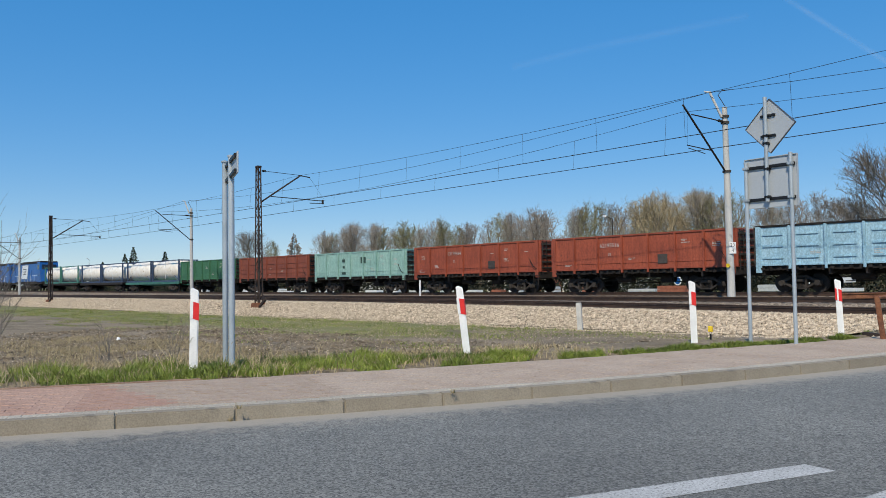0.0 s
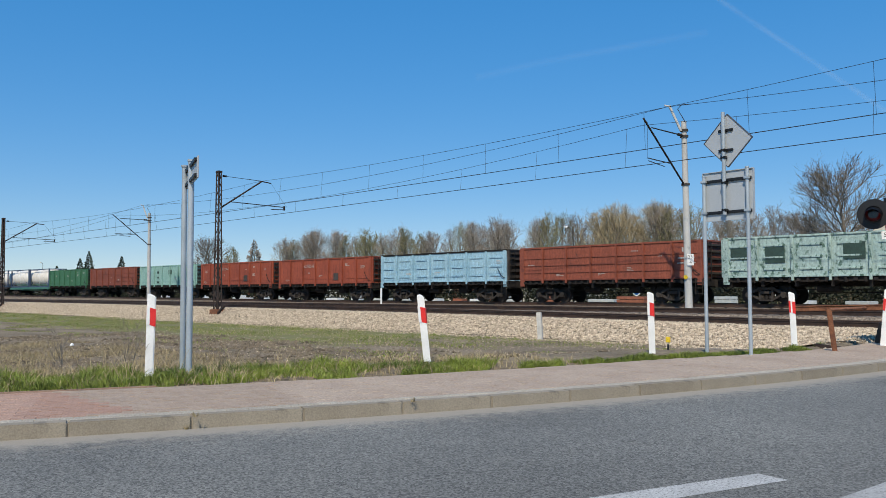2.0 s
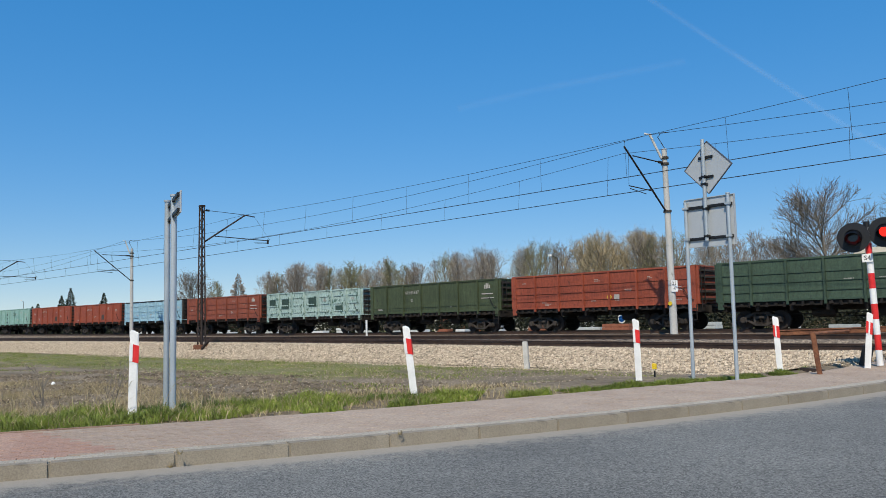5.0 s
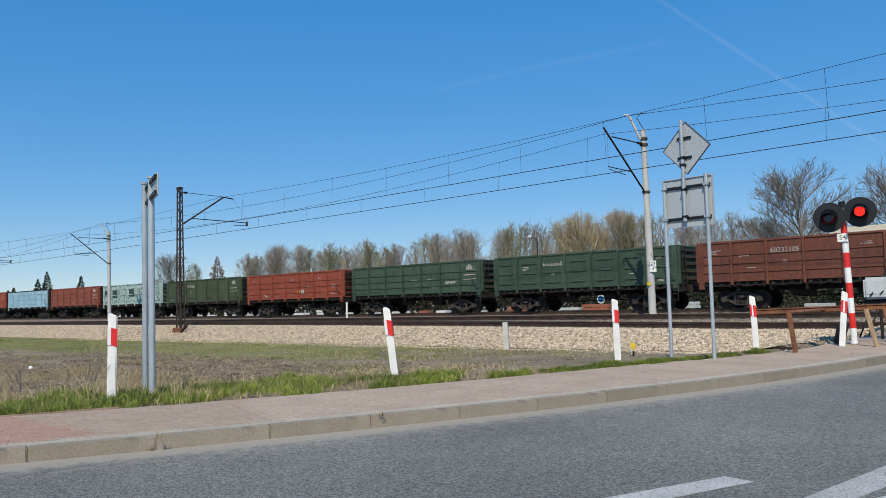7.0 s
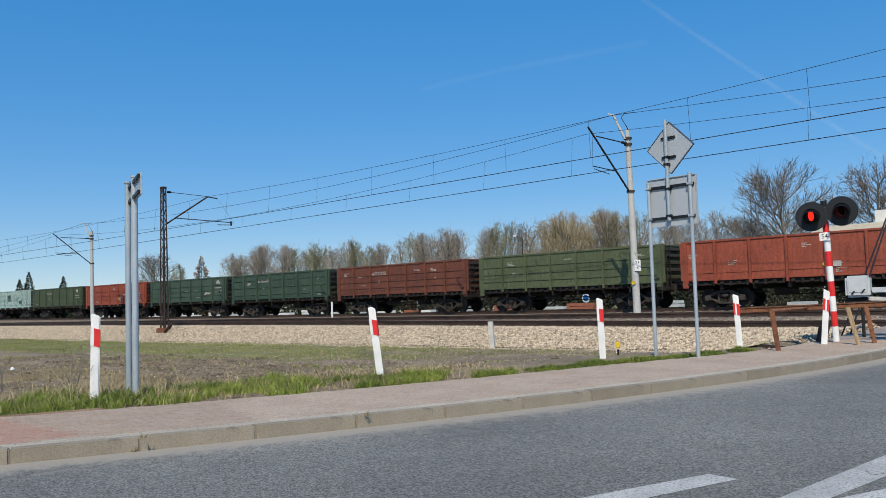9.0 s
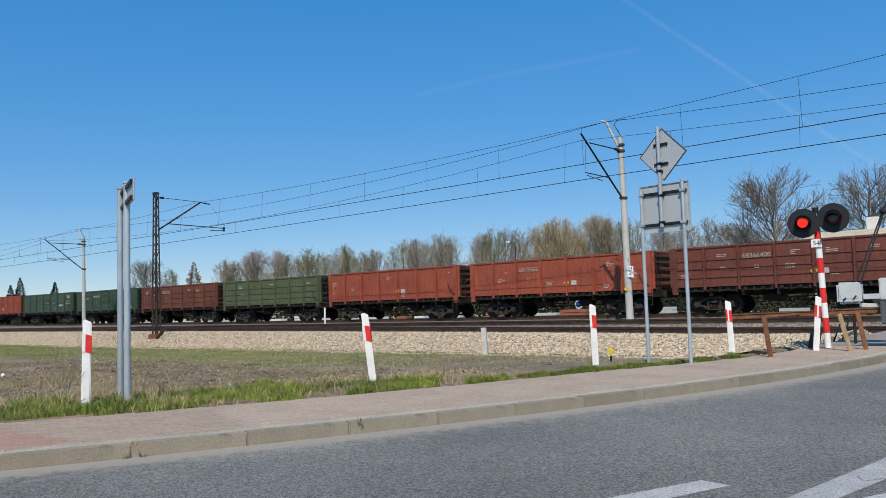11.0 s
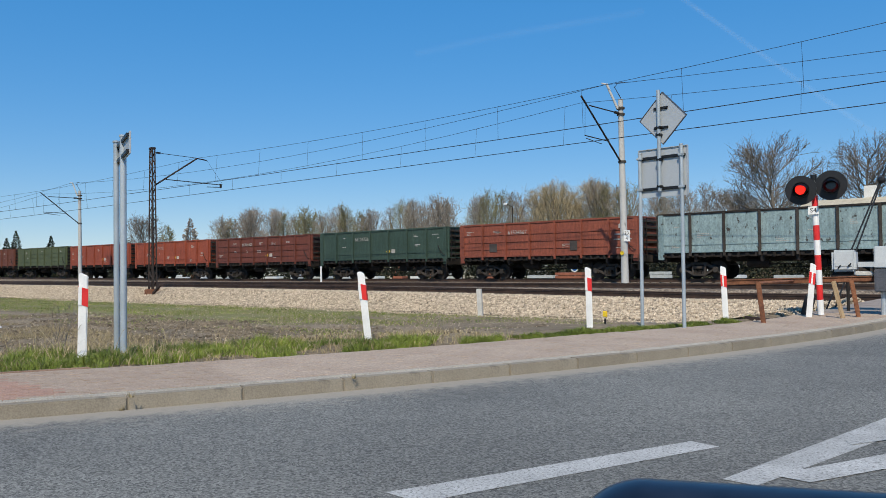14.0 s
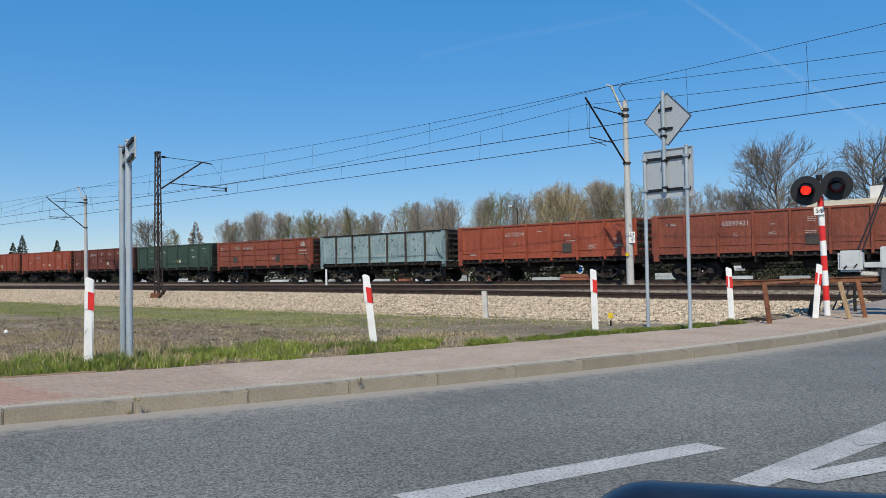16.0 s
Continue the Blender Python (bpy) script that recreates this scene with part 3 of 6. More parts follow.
def underframe_mesh():
    bm = bmesh.new()
    box(bm, (0, 0, 1.1), (13.0, 0.46, 0.42), bevel=0.03)
    box(bm, (0, 0, FLOOR - 0.05), (2 * HALF - 0.1, 2 * WIDE - 0.12, 0.08))
    for i in range(8):
        x = -HALF + 0.3 + i * (2 * HALF - 0.6) / 7
        for s in (-1, 1):
            box(bm, (x, s * 0.85, 1.17), (0.16, 1.3, 0.3), pose(0, 0, 0, s * -10, 0, 0))
    for x in (-HALF + 0.1, HALF - 0.1):
        box(bm, (x, 0, 1.15), (0.22, 2 * WIDE - 0.1, 0.42), bevel=0.02)
    box(bm, (1.6, -0.55, 0.78), (0.9, 0.5, 0.42), bevel=0.08)
    tube(bm, (-1.9, -0.6, 0.8), (-0.8, -0.6, 0.8), 0.2, seg=12)
    tube(bm, (-5.5, -0.7, 0.72), (5.5, -0.7, 0.8), 0.02, seg=6)
    tube(bm, (-2.6, 0.3, 0.55), (2.4, 0.3, 0.62), 0.025, seg=6)
    box(bm, (2.9, -0.8, 0.8), (0.3, 0.25, 0.3), bevel=0.03)
    return mesh_of("underframe", bm, UNDER)


def hatch_gear_mesh():
    """The hinges and catches of the bottom hatches under the side sill."""
    bm = bmesh.new()
    rng = random.Random(3)
    n = 28
    for i in range(n):
        x = -HALF + 0.35 + i * (2 * HALF - 0.7) / (n - 1)
        box(bm, (x, -WIDE - 0.02, 1.24 + rng.uniform(-0.03, 0.02)), (0.1 if i % 2 else 0.17, 0.12, 0.22 if i % 2 else 0.13), pose(0, 0, 0, rng.uniform(-12, 12), rng.uniform(-14, 14), 0))
        box(bm, (x, WIDE + 0.02, 1.24), (0.12, 0.12, 0.18))
    box(bm, (0, -WIDE + 0.07, 1.24), (2 * HALF - 0.4, 0.05, 0.2))
    box(bm, (0, WIDE - 0.07, 1.24), (2 * HALF - 0.4, 0.05, 0.2))
    return mesh_of("hatch_gear", bm, UNDER)


def bars_mesh(rows, material, thick=0.012):
    """Unreadable stencilling: rows of plain short bars (x, z, width, height)."""
    bm = bmesh.new()
    for x, z, w, h in rows:
        box(bm, (x, 0, z), (w, thick, h))
    return mesh_of("stencil_bars", bm, material)


FACE = -WIDE - 0.035
PATCH = surface("stencil_patch", (0.022, 0.045, 0.038), (0.035, 0.075, 0.06), 4, 0.8, 0.0)
PATCH_GREY = surface("dark_grey_patch", (0.035, 0.03, 0.027), (0.07, 0.06, 0.053), 4, 0.8, 0.0)
PATCH_YELLOW = surface("yellow_label", (0.6, 0.42, 0.03), (0.7, 0.5, 0.05), 4, 0.7, 0.0)


def small_stencils(style):
    rng = random.Random(style * 7 + 1)
    rows = []
    w = 2 * HALF / 7
    for i in range(7):
        cx = -HALF + (i + 0.5) * w
        if i == 2:
            continue
        for k in range(rng.randint(0, 2)):
            z = rng.choice([1.75, 2.05, 2.35, 2.75, 3.0])
            left = cx + rng.uniform(-0.55, 0.15)
            for j in range(rng.randint(1, 3)):
                u, end = left, left + rng.uniform(0.15, 0.55)
                while u < end:
                    w2 = rng.uniform(0.03, 0.09)
                    rows.append((u + w2 / 2, z - j * 0.085, w2, 0.04))
                    u += w2 + 0.025
    return bars_mesh(rows, MARK)


def gondola(n, paint, ribs, number="", tare="", style=1, logo=False, diamond=False, dark=(), label=""):
    mat = PAINTS[paint]
    g = root("open_wagon", Matrix(), label, "freight wagon", "open freight wagons in the train")
    side = kept(("side", paint), lambda: side_mesh(mat))
    trim = UNDER if paint in ("sky", "faded") else mat
    post = kept(("post", paint), lambda: post_mesh(mat if paint != "faded" else BOGIE))
    near = put("side_wall", side, g, pose(0, -WIDE, 0))
    far = put("side_wall", side, g, pose(0, WIDE, 0, 0, 0, 180))
    span = 2 * HALF / 7
    for wall in (near, far):
        put("side_sill", kept(("sill", paint), lambda: bar_mesh("side_sill", mat, (2 * HALF, 0.12, 0.1), 0.015)), wall, pose(0, -0.02, FLOOR + 0.02))
        if ribs == 2:
            for i in range(7):
                for z in (1.78, 2.38, 2.98):
                    put("pressed_bar", kept(("bar", paint), lambda: bar_mesh("pressed_bar", mat, (span * 0.62, 0.07, 0.14), 0.03)), wall, pose(-HALF + (i + 0.5) * span, -0.04, z))
        elif ribs == 1:
            for z in (1.85, 2.3, 2.75):
                put("side_rib", kept(("siderib", paint), lambda: bar_mesh("side_rib", mat, (2 * HALF - 0.1, 0.05, 0.05), 0.012)), wall, pose(0, -0.04, z))
        else:
            put("side_rib", kept(("seam", paint), lambda: bar_mesh("side_rib", mat, (2 * HALF - 0.1, 0.03, 0.035), 0.006)), wall, pose(0, -0.035, 1.78))
        for i in range(1, 7):
            put("side_post", post, wall, pose(-HALF + i * 2 * HALF / 7, 0, 0))
        for s in (-1, 1):
            put("corner_plate", kept(("corner", paint), lambda: corner_mesh(mat)), wall, pose(s * (HALF - 0.15), 0, 0))
        put("grab_rail", kept("grab_rail", grab_rail_mesh), wall, pose(HALF - 0.2, 0, 0))
    put("top_rim", kept(("rim", paint), lambda: rim_mesh(trim)), g)
    for s in (-1, 1):
        end = put("end_wall", kept(("end", paint), lambda: end_mesh(mat if paint not in ("sky", "faded") else BOGIE)), g, pose(s * HALF, 0, 0, 0, 0, 0 if s > 0 else 180))
        put("end_ladder", kept("end_ladder", end_ladder_mesh), end)
        em = mat if paint not in ("sky", "faded") else BOGIE
        # ribs are dark on every wagon: shade between the wagons put into their colour
        for z in (1.65, 2.05, 2.45, 2.85, 3.2):
            put("end_rib", kept("rib", lambda: end_rib_mesh(BOGIE)), end, pose(0, 0, z))
        for y in (-WIDE + 0.06, WIDE - 0.06):
            put("end_post", kept(("endpost", em.name), lambda: end_post_mesh(em)), end, pose(0, y, 0))
        put("coupler", kept("coupler", coupler_mesh), g, pose(s * (HALF + 0.02), 0, 0, 0, 0, 0 if s > 0 else 180))
        put("step_ladder", kept("step_ladder", ladder_mesh), g, pose(s * (HALF - 0.2), s * -WIDE, 0, 0, 0, 0 if s > 0 else 180))
    put("underframe", kept("underframe", underframe_mesh), g)
    put("hatch_gear", kept("hatch_gear", hatch_gear_mesh), g)
    for x in (-4.325, 4.325):
        add_bogie(g, x)
    tagged(put("stencilling", kept(("stencil", style), lambda: small_stencils(style)), near, pose(0, -0.03, 0), "small unreadable stencilled lines"), kind="stuff")
    upright = pose(0, 0, 0, 90, 0, 0)
    w = 2 * HALF / 7
    if number:
        put("number", lettering(number, 0.36, MARK), near, pose(-HALF + 2.5 * w, -0.062, 2.86) @ upright, "white stencilled wagon number")
    if tare:
        put("load_figure", lettering(tare, 0.24, MARK), near, pose(-HALF + 2.5 * w, -0.062, 2.3) @ upright, "white stencilled figures")
    if logo:
        bm = bmesh.new()
        for x, h in ((-0.2, 0.24), (-0.07, 0.34), (0.07, 0.34), (0.2, 0.24)):
            box(bm, (x, 0, h / 2), (0.09, 0.012, h))
        box(bm, (0, 0, -0.34), (1.0, 0.012, 0.07)), box(bm, (0, 0, -0.62), (1.1, 0.012, 0.05))
        part("emblem", bm, MARK, near, "plain white emblem of upright bars", pose(HALF - 0.95, -0.062, 2.85))
    if diamond:
        bm = bmesh.new()
        box(bm, (0, 0, 0), (0.27, 0.012, 0.27), pose(0, 0, 0, 0, 45, 0))
        part("warning_diamond", bm, PATCH_YELLOW, near, "yellow diamond label", pose(0.9, -0.064, 1.95))
        bm = bmesh.new()
        box(bm, (0, 0, 0), (0.17, 0.012, 0.17), pose(0, 0, 0, 0, 45, 0))
        part("diamond_field", bm, mat, near, at=pose(0.9, -0.072, 1.95))
        bm = bmesh.new()
        box(bm, (0, 0, 0), (0.36, 0.012, 0.26)), box(bm, (0, -0.006, 0), (0.2, 0.012, 0.12))
        part("label_plate", bm, MARK, near, "small framed label", pose(1.4, -0.064, 1.95))
    if style == 11:
        bm = bmesh.new()
        pts = [(-0.5, 0), (-0.38, 0.2), (-0.3, 0.0), (-0.2, 0.22), (-0.1, 0.02), (0.05, 0.2), (0.12, 0.02), (0.25, 0.2), (0.3, 0.06), (0.5, 0.2)]
        for (x0, z0), (x1, z1) in zip(pts, pts[1:]):
            tube(bm, (x0, 0, z0), (x1, 0, z1), 0.03, seg=5)
        part("graffiti", bm, MARK, near, "white sprayed scrawl", pose(3.7, -0.05, 1.95))
    for x, z, pw, ph in dark:
        bm = bmesh.new()
        box(bm, (0, 0, 0), (pw, 0.014, ph), bevel=0.004)
        part("painted_patch", bm, PATCH if paint in ("aqua", "patchy") else PATCH_GREY, near, "dark painted-over patch", pose(x, -0.06, z))
    return g


FLAT = 17.2


def flat_wagon(frame_mat, second, label):
    """A flat wagon with two tank containers on it."""
    f = root("flat_wagon", Matrix(), label, "freight wagon", "container flat wagons in the train")
    bm = bmesh.new()
    box(bm, (0, 0, 1.12), (16.1, 2.6, 0.1))
    for y in (-1.25, 1.25):
        box(bm, (0, y, 1.02), (16.0, 0.12, 0.3), bevel=0.02)
    box(bm, (0, 0, 0.92), (16.2, 0.5, 0.4))
    part("deck", bm, FRAME_GREEN if second else UNDER, f)
    for x in (-6.0, 6.0):
        add_bogie(f, x)
    for s in (-1, 1):
        put("coupler", kept("coupler", coupler_mesh), f, pose(s * (FLAT / 2 - 0.6), 0, 0, 0, 0, 0 if s > 0 else 180))
    return f


def tank_container(frame_mat, label):
    t = root("tank_container", Matrix(), label, "tank container", "tank containers on the flat wagons")
    bm = bmesh.new()
    prof = [(-3.6, 0.0), (-3.56, 0.5), (-3.42, 0.92), (-3.2, 1.13), (-2.95, 1.19), (2.95, 1.19), (3.2, 1.13), (3.42, 0.92), (3.56, 0.5), (3.6, 0.0)]
    rings = []
    for x, r in prof:
        r = max(r, 0.01)
        rings.append([bm.verts.new((x, r * math.cos(k * math.tau / 28), 1.34 + r * math.sin(k * math.tau / 28))) for k in range(28)])
    for a, b in zip(rings, rings[1:]):
        for k in range(28):
            bm.faces.new((a[k], a[(k + 1) % 28], b[(k + 1) % 28], b[k]))
    part("tank", bm, TANK, t, "off-white insulated tank shell", smooth=True)
    bm = bmesh.new()
    for x in (-3.72, 3.72):
        for y in (-1.14, 1.14):
            box(bm, (x, y, 1.3), (0.2, 0.16, 2.6), bevel=0.02)
        for z in (0.08, 2.52):
            box(bm, (x, 0, z), (0.13, 2.2, 0.13))
    for y in (-1.14, 1.14):
        for z in (0.08, 2.53):
            box(bm, (0, y, z), (7.4, 0.1, 0.24 if z < 1 else 0.1))
        for s in (-1, 1):
            tube(bm, (s * 3.66, y, 0.15), (s * 2.6, y, 0.75), 0.045, seg=6)
    part("frame", bm, frame_mat, t, "steel container frame")
    for at, size in (((0, -1.13, 1.35), (0.03, 0.03, 2.2)), ((1.7, -0.98, 1.9), (0.5, 0.05, 0.3)), ((-1.9, -1.05, 1.55), (0.25, 0.05, 0.6))):
        bm = bmesh.new()
        box(bm, at, size)
        part("data_plate" if size[0] > 0.1 else "strap", bm, GREY, t, "small plate on the tank" if size[0] > 0.1 else "")
    bm = bmesh.new()
    tube(bm, (0, 0, 2.4), (0, 0, 2.56), 0.28, seg=14)
    box(bm, (0, 0, 2.5), (3.4, 0.5, 0.04))
    part("walkway", bm, GREY, t, "top walkway with manhole lid")
    return t


def locomotive(label):
    g = root("diesel_locomotive", Matrix(), label, "locomotive", "locomotives heading the train")
    bm = bmesh.new()
    box(bm, (0, 0, 1.3), (17.0, 2.7, 0.4), bevel=0.04)
    box(bm, (0, 0, 0.85), (4.2, 2.5, 0.7), bevel=0.12)
    part("underframe", bm, UNDER, g)
    bm = bmesh.new()
    box(bm, (0.2, 0, 3.0), (13.2, 2.76, 3.0), bevel=0.12)
    for i in range(7):
        box(bm, (-3.9 + i * 1.15, -1.4, 2.9), (0.7, 0.06, 1.1), bevel=0.02)
    part("hood", bm, LOCO_BLUE, g, "blue engine hood")
    for s in (-1, 1):
        bm = bmesh.new()
        for v in box(bm, (s * 7.35, 0, 3.05), (2.1, 2.86, 3.3)):
            if v.co.z > 4 and abs(v.co.x) > 8:
                v.co.x -= s * 0.75
        part("cab", bm, LOCO_BLUE, g, "blue driver's cab")
    bm = bmesh.new()
    for s in (-1, 1):
        for y in (-1, 1):
            box(bm, (s * 7.05, y * 1.44, 3.85), (0.8, 0.03, 0.75), bevel=0.01)
        box(bm, (s * 7.93, 0, 3.9), (0.03, 2.2, 0.75), pose(0, 0, 0, 0, s * -12.8, 0), bevel=0.01)
    part("cab_window", bm, GLASS_DARK, g, "dark cab window panes")
    bm = bmesh.new()
    for y in (-1.43, 1.43):
        for v in box(bm, (-0.4, y, 3.15), (3.4, 0.05, 2.3)):
            v.co.x += 0.3 * (v.co.z - 3.15)
    part("white_panel", bm, LOCO_WHITE, g, "white painted panel with unreadable lettering")
    bm = bmesh.new()
    for i in range(3):
        box(bm, (-0.3, -1.462, 3.6 - i * 0.4), (1.7 - 0.3 * i, 0.012, 0.16))
    part("panel_bars", bm, DARKGREY, g, "dark bars on the white panel")
    bm = bmesh.new()
    box(bm, (0.2, 0, 4.62), (13.26, 2.7, 0.36), bevel=0.1)
    for s in (-1, 1):
        box(bm, (s * 6.98, 0, 4.72), (1.5, 2.8, 0.2), bevel=0.06)
    for x in (-4, -1.5, 1.5, 4):
        tube(bm, (x, 0, 4.75), (x, 0, 4.95), 0.7, seg=18)
    part("roof", bm, UNDER, g, "dark roof with fan housings")
    bm = bmesh.new()
    for y in (-1.4, 1.4):
        tube(bm, (-6.6, y, 2.5), (6.6, y, 2.5), 0.025, seg=6)
        for i in range(8):
            tube(bm, (-6.6 + i * 1.886, y, 1.5), (-6.6 + i * 1.886, y, 2.5), 0.02, seg=6)
    part("handrail", bm, WHITE, g)
    for x in (-5.2, -3.35, 3.35, 5.2):
        add_bogie(g, x)
    for s in (-1, 1):
        put("coupler", kept("coupler", coupler_mesh), g, pose(s * 8.3, 0, 0, 0, 0, 0 if s > 0 else 180))
    return g


TRAIN = []   # (thing, centre along the track at the reference time, height above the rail)
FIRST, PITCH = -20.56, 13.92
WAGONS = [
    (-5, "grass", 0, "", "", 1, False, False, (), "bright green open freight wagon with worn paint"),
    (-4, "brick", 1, "", "", 2, False, False, (), "red-brown open freight wagon with ribbed sides"),
    (-3, "aqua", 0, "", "", 3, False, False, ((0.9, 2.75, 0.7, 0.5), (-1.9, 2.75, 0.4, 0.25), (-1.9, 2.2, 0.3, 0.2), (-1.9, 1.68, 0.6, 0.22)), "pale green open freight wagon with dark stencil patches"),
    (-2, "orange", 0, "63179584", "22", 4, False, False, ((2.0, 1.95, 0.65, 0.55),), "orange-red open freight wagon with white number"),
    (-1, "orange", 0, "62195516", "22", 5, False, False, ((1.9, 1.95, 0.65, 0.55),), "orange-red open freight wagon, freshly painted"),
    (0, "sky", 2, "", "", 6, False, False, (), "pale blue open freight wagon with pressed bars"),
    (1, "brick", 1, "", "", 7, True, False, (), "brick-red ribbed open freight wagon with white emblem"),
    (2, "patchy", 2, "", "", 8, False, False, ((-3.6, 2.5, 1.0, 0.8), (0.2, 2.6, 1.0, 0.8), (3.7, 2.0, 0.9, 0.4), (-5.5, 2.6, 0.9, 0.6)), "patchy pale green open freight wagon with dark painted-over marks"),
    (3, "moss", 0, "61541637", "22", 9, True, False, (), "olive green open freight wagon with white emblem"),
    (4, "orange", 1, "", "", 10, False, True, (), "orange-red ribbed open freight wagon"),
    (5, "green", 1, "", "", 11, True, False, (), "dark green ribbed open freight wagon with graffiti"),
    (6, "green", 2, "67638560", "22", 12, False, False, (), "dark green ribbed open freight wagon with faint stencilling"),
    (7, "dull", 1, "60232105", "22", 13, False, False, (), "dull brown ribbed open freight wagon with white number"),
    (8, "olive", 1, "", "", 14, False, False, (), "olive green ribbed open freight wagon"),
    (9, "orange", 0, "", "", 15, False, True, (), "orange-red smooth-sided open freight wagon"),
    (10, "orange", 0, "63178362", "22", 16, False, True, (), "orange-red open freight wagon with number and label"),
    (11, "brown", 1, "68366400", "22", 17, False, True, (), "maroon ribbed open freight wagon with white number"),
    (12, "pine", 0, "66124726", "", 18, False, True, (), "blue-green smooth-sided open freight wagon"),
    (13, "brick", 1, "61524567", "", 19, True, False, ((-3.7, 1.95, 0.6, 0.5), (2.2, 1.95, 0.5, 0.55)), "brick-red ribbed open freight wagon with white emblem"),
    (14, "faded", 0, "", "", 20, False, False, (), "faded pale blue open freight wagon with rust scratches"),
    (15, "orange", 0, "63178214", "22", 21, False, False, ((2.0, 1.95, 0.65, 0.55),), "orange-red open freight wagon with white number"),
    (16, "brick", 0, "63597421", "22", 22, False, False, ((1.9, 1.95, 0.6, 0.5),), "brick-red open freight wagon with white number"),
    (17, "brick", 0, "", "", 23, False, False, (), "brick-red open freight wagon at the end of view"),
]
for n, paint, ribs, number, tare, style, logo, diamond, dark, label in WAGONS:
    TRAIN.append((gondola(n, paint, ribs, number, tare, style, logo, diamond, dark, label), FIRST + PITCH * (n + 0.5), 0.0))
head = FIRST - 5 * PITCH
tank_a = tank_container(FRAME_BLUE, "off-white tank container in a blue steel frame")
tank_b = tank_container(FRAME_GREEN, "off-white tank container in a green steel frame")
for k in range(3):
    c = head - FLAT * (k + 0.5)
    TRAIN.append((flat_wagon(FRAME_BLUE, k == 0, "flat wagon carrying two tank containers"), c, 0.0))
    for s in (-1, 1):
        if k == 0 and s == 1:
            t = tank_a
        elif k == 2 and s == 1:
            t = tank_b
        else:
            t = copy_thing(tank_b if k == 2 else tank_a, Matrix())
        TRAIN.append((t, c + s * 4.0, 1.17))
head -= 3 * FLAT
loco = locomotive("blue diesel locomotive with a white side panel")
TRAIN.append((loco, head - 8.9, 0.0))
second = copy_thing(loco, Matrix())
for part_ob in second.children_recursive:
    for s in (-1, 1):
        if part_ob.name.startswith("wheelset") and (part_ob.matrix_basis.translation.x > 0) == (s > 0):
            WHEELSETS[s].append(part_ob)
TRAIN.append((second, head - 26.7, 0.0))


# ---- masts and wires ----
def lattice_mast(x, y, h, base, label):
    g = root("lattice_mast", pose(x, y, base), label, "catenary mast", "catenary masts")
    bm = bmesh.new()
    w0, w1 = 0.3, 0.14
    for s in (-1, 1):
        for d in (-1, 1):
            tube(bm, (s * w0, d * 0.12, -0.1), (s * w1, d * 0.09, h), 0.058, seg=4)
    k = 15
    for i in range(k):
        a, b = i / k, (i + 1) / k
        wa, wb = w0 + (w1 - w0) * a, w0 + (w1 - w0) * b
        s = 1 if i % 2 else -1
        for d in (-0.12, 0.12):
            tube(bm, (s * wa, d, h * a), (-s * wb, d, h * b), 0.032, seg=4)
            tube(bm, (-wa, d, h * a), (wa, d, h * a), 0.018, seg=4)
    box(bm, (0, 0, h), (0.36, 0.3, 0.12))
    part("lattice", bm, MASTR, g, "dark rusty riveted lattice")
    bm = bmesh.new()
    box(bm, (0, 0, -0.35), (0.95, 0.7, 0.8), bevel=0.05)
    part("footing", bm, RUST, g, "rust-stained concrete footing")
    bm = bmesh.new()
    box(bm, (1.0, -0.3, 0.05), (1.0, 0.14, 0.14), pose(0, 0, 0, 0, -32, 0), bevel=0.01)
    part("stay_stub", bm, MASTR, g, "dark slanted stub beside the footing")
    arm_parts(g, h, 1, 2.4, 3.3)
    return g


def arm_parts(g, h, s, drop, reach=2.55):
    """A slanted cantilever, its top stay and the registration arm; s: the side of the track."""
    bm = bmesh.new()
    tube(bm, (0, s * 0.15, h - drop), (0.0, s * reach, h - 0.35), 0.055, seg=8)
    tube(bm, (0.0, s * reach, h - 0.35), (0.0, s * (reach + 0.75), h - 0.42), 0.04, seg=8)
    part("cantilever", bm, MASTR if s > 0 else UNDER, g, "slanted tube")
    bm = bmesh.new()
    tube(bm, (0, s * 0.1, h - 0.25), (0, s * reach, h - 0.33), 0.018, seg=6)
    for k in range(4):
        tube(bm, (0, s * (0.3 + 0.07 * k), h - 0.25), (0, s * (0.34 + 0.07 * k), h - 0.255), 0.07, seg=10)
    part("top_stay", bm, UNDER, g)
    bm = bmesh.new()
    z = h - drop + 0.5
    far = reach + 1.85
    tube(bm, (0, s * 0.95, z - 0.05), (0, s * far, z - 0.13), 0.03, seg=6)
    tube(bm, (0, s * (far - 1.1), z - 0.34), (0, s * far, z - 0.3), 0.026, seg=6)
    box(bm, (0, s * far, z - 0.2), (0.08, 0.12, 0.3))
    tube(bm, (0, s * (reach + 0.75), h - 0.42), (0, s * (far + 0.2), z - 0.12), 0.008, seg=4)
    part("registration_arm", bm, UNDER, g)


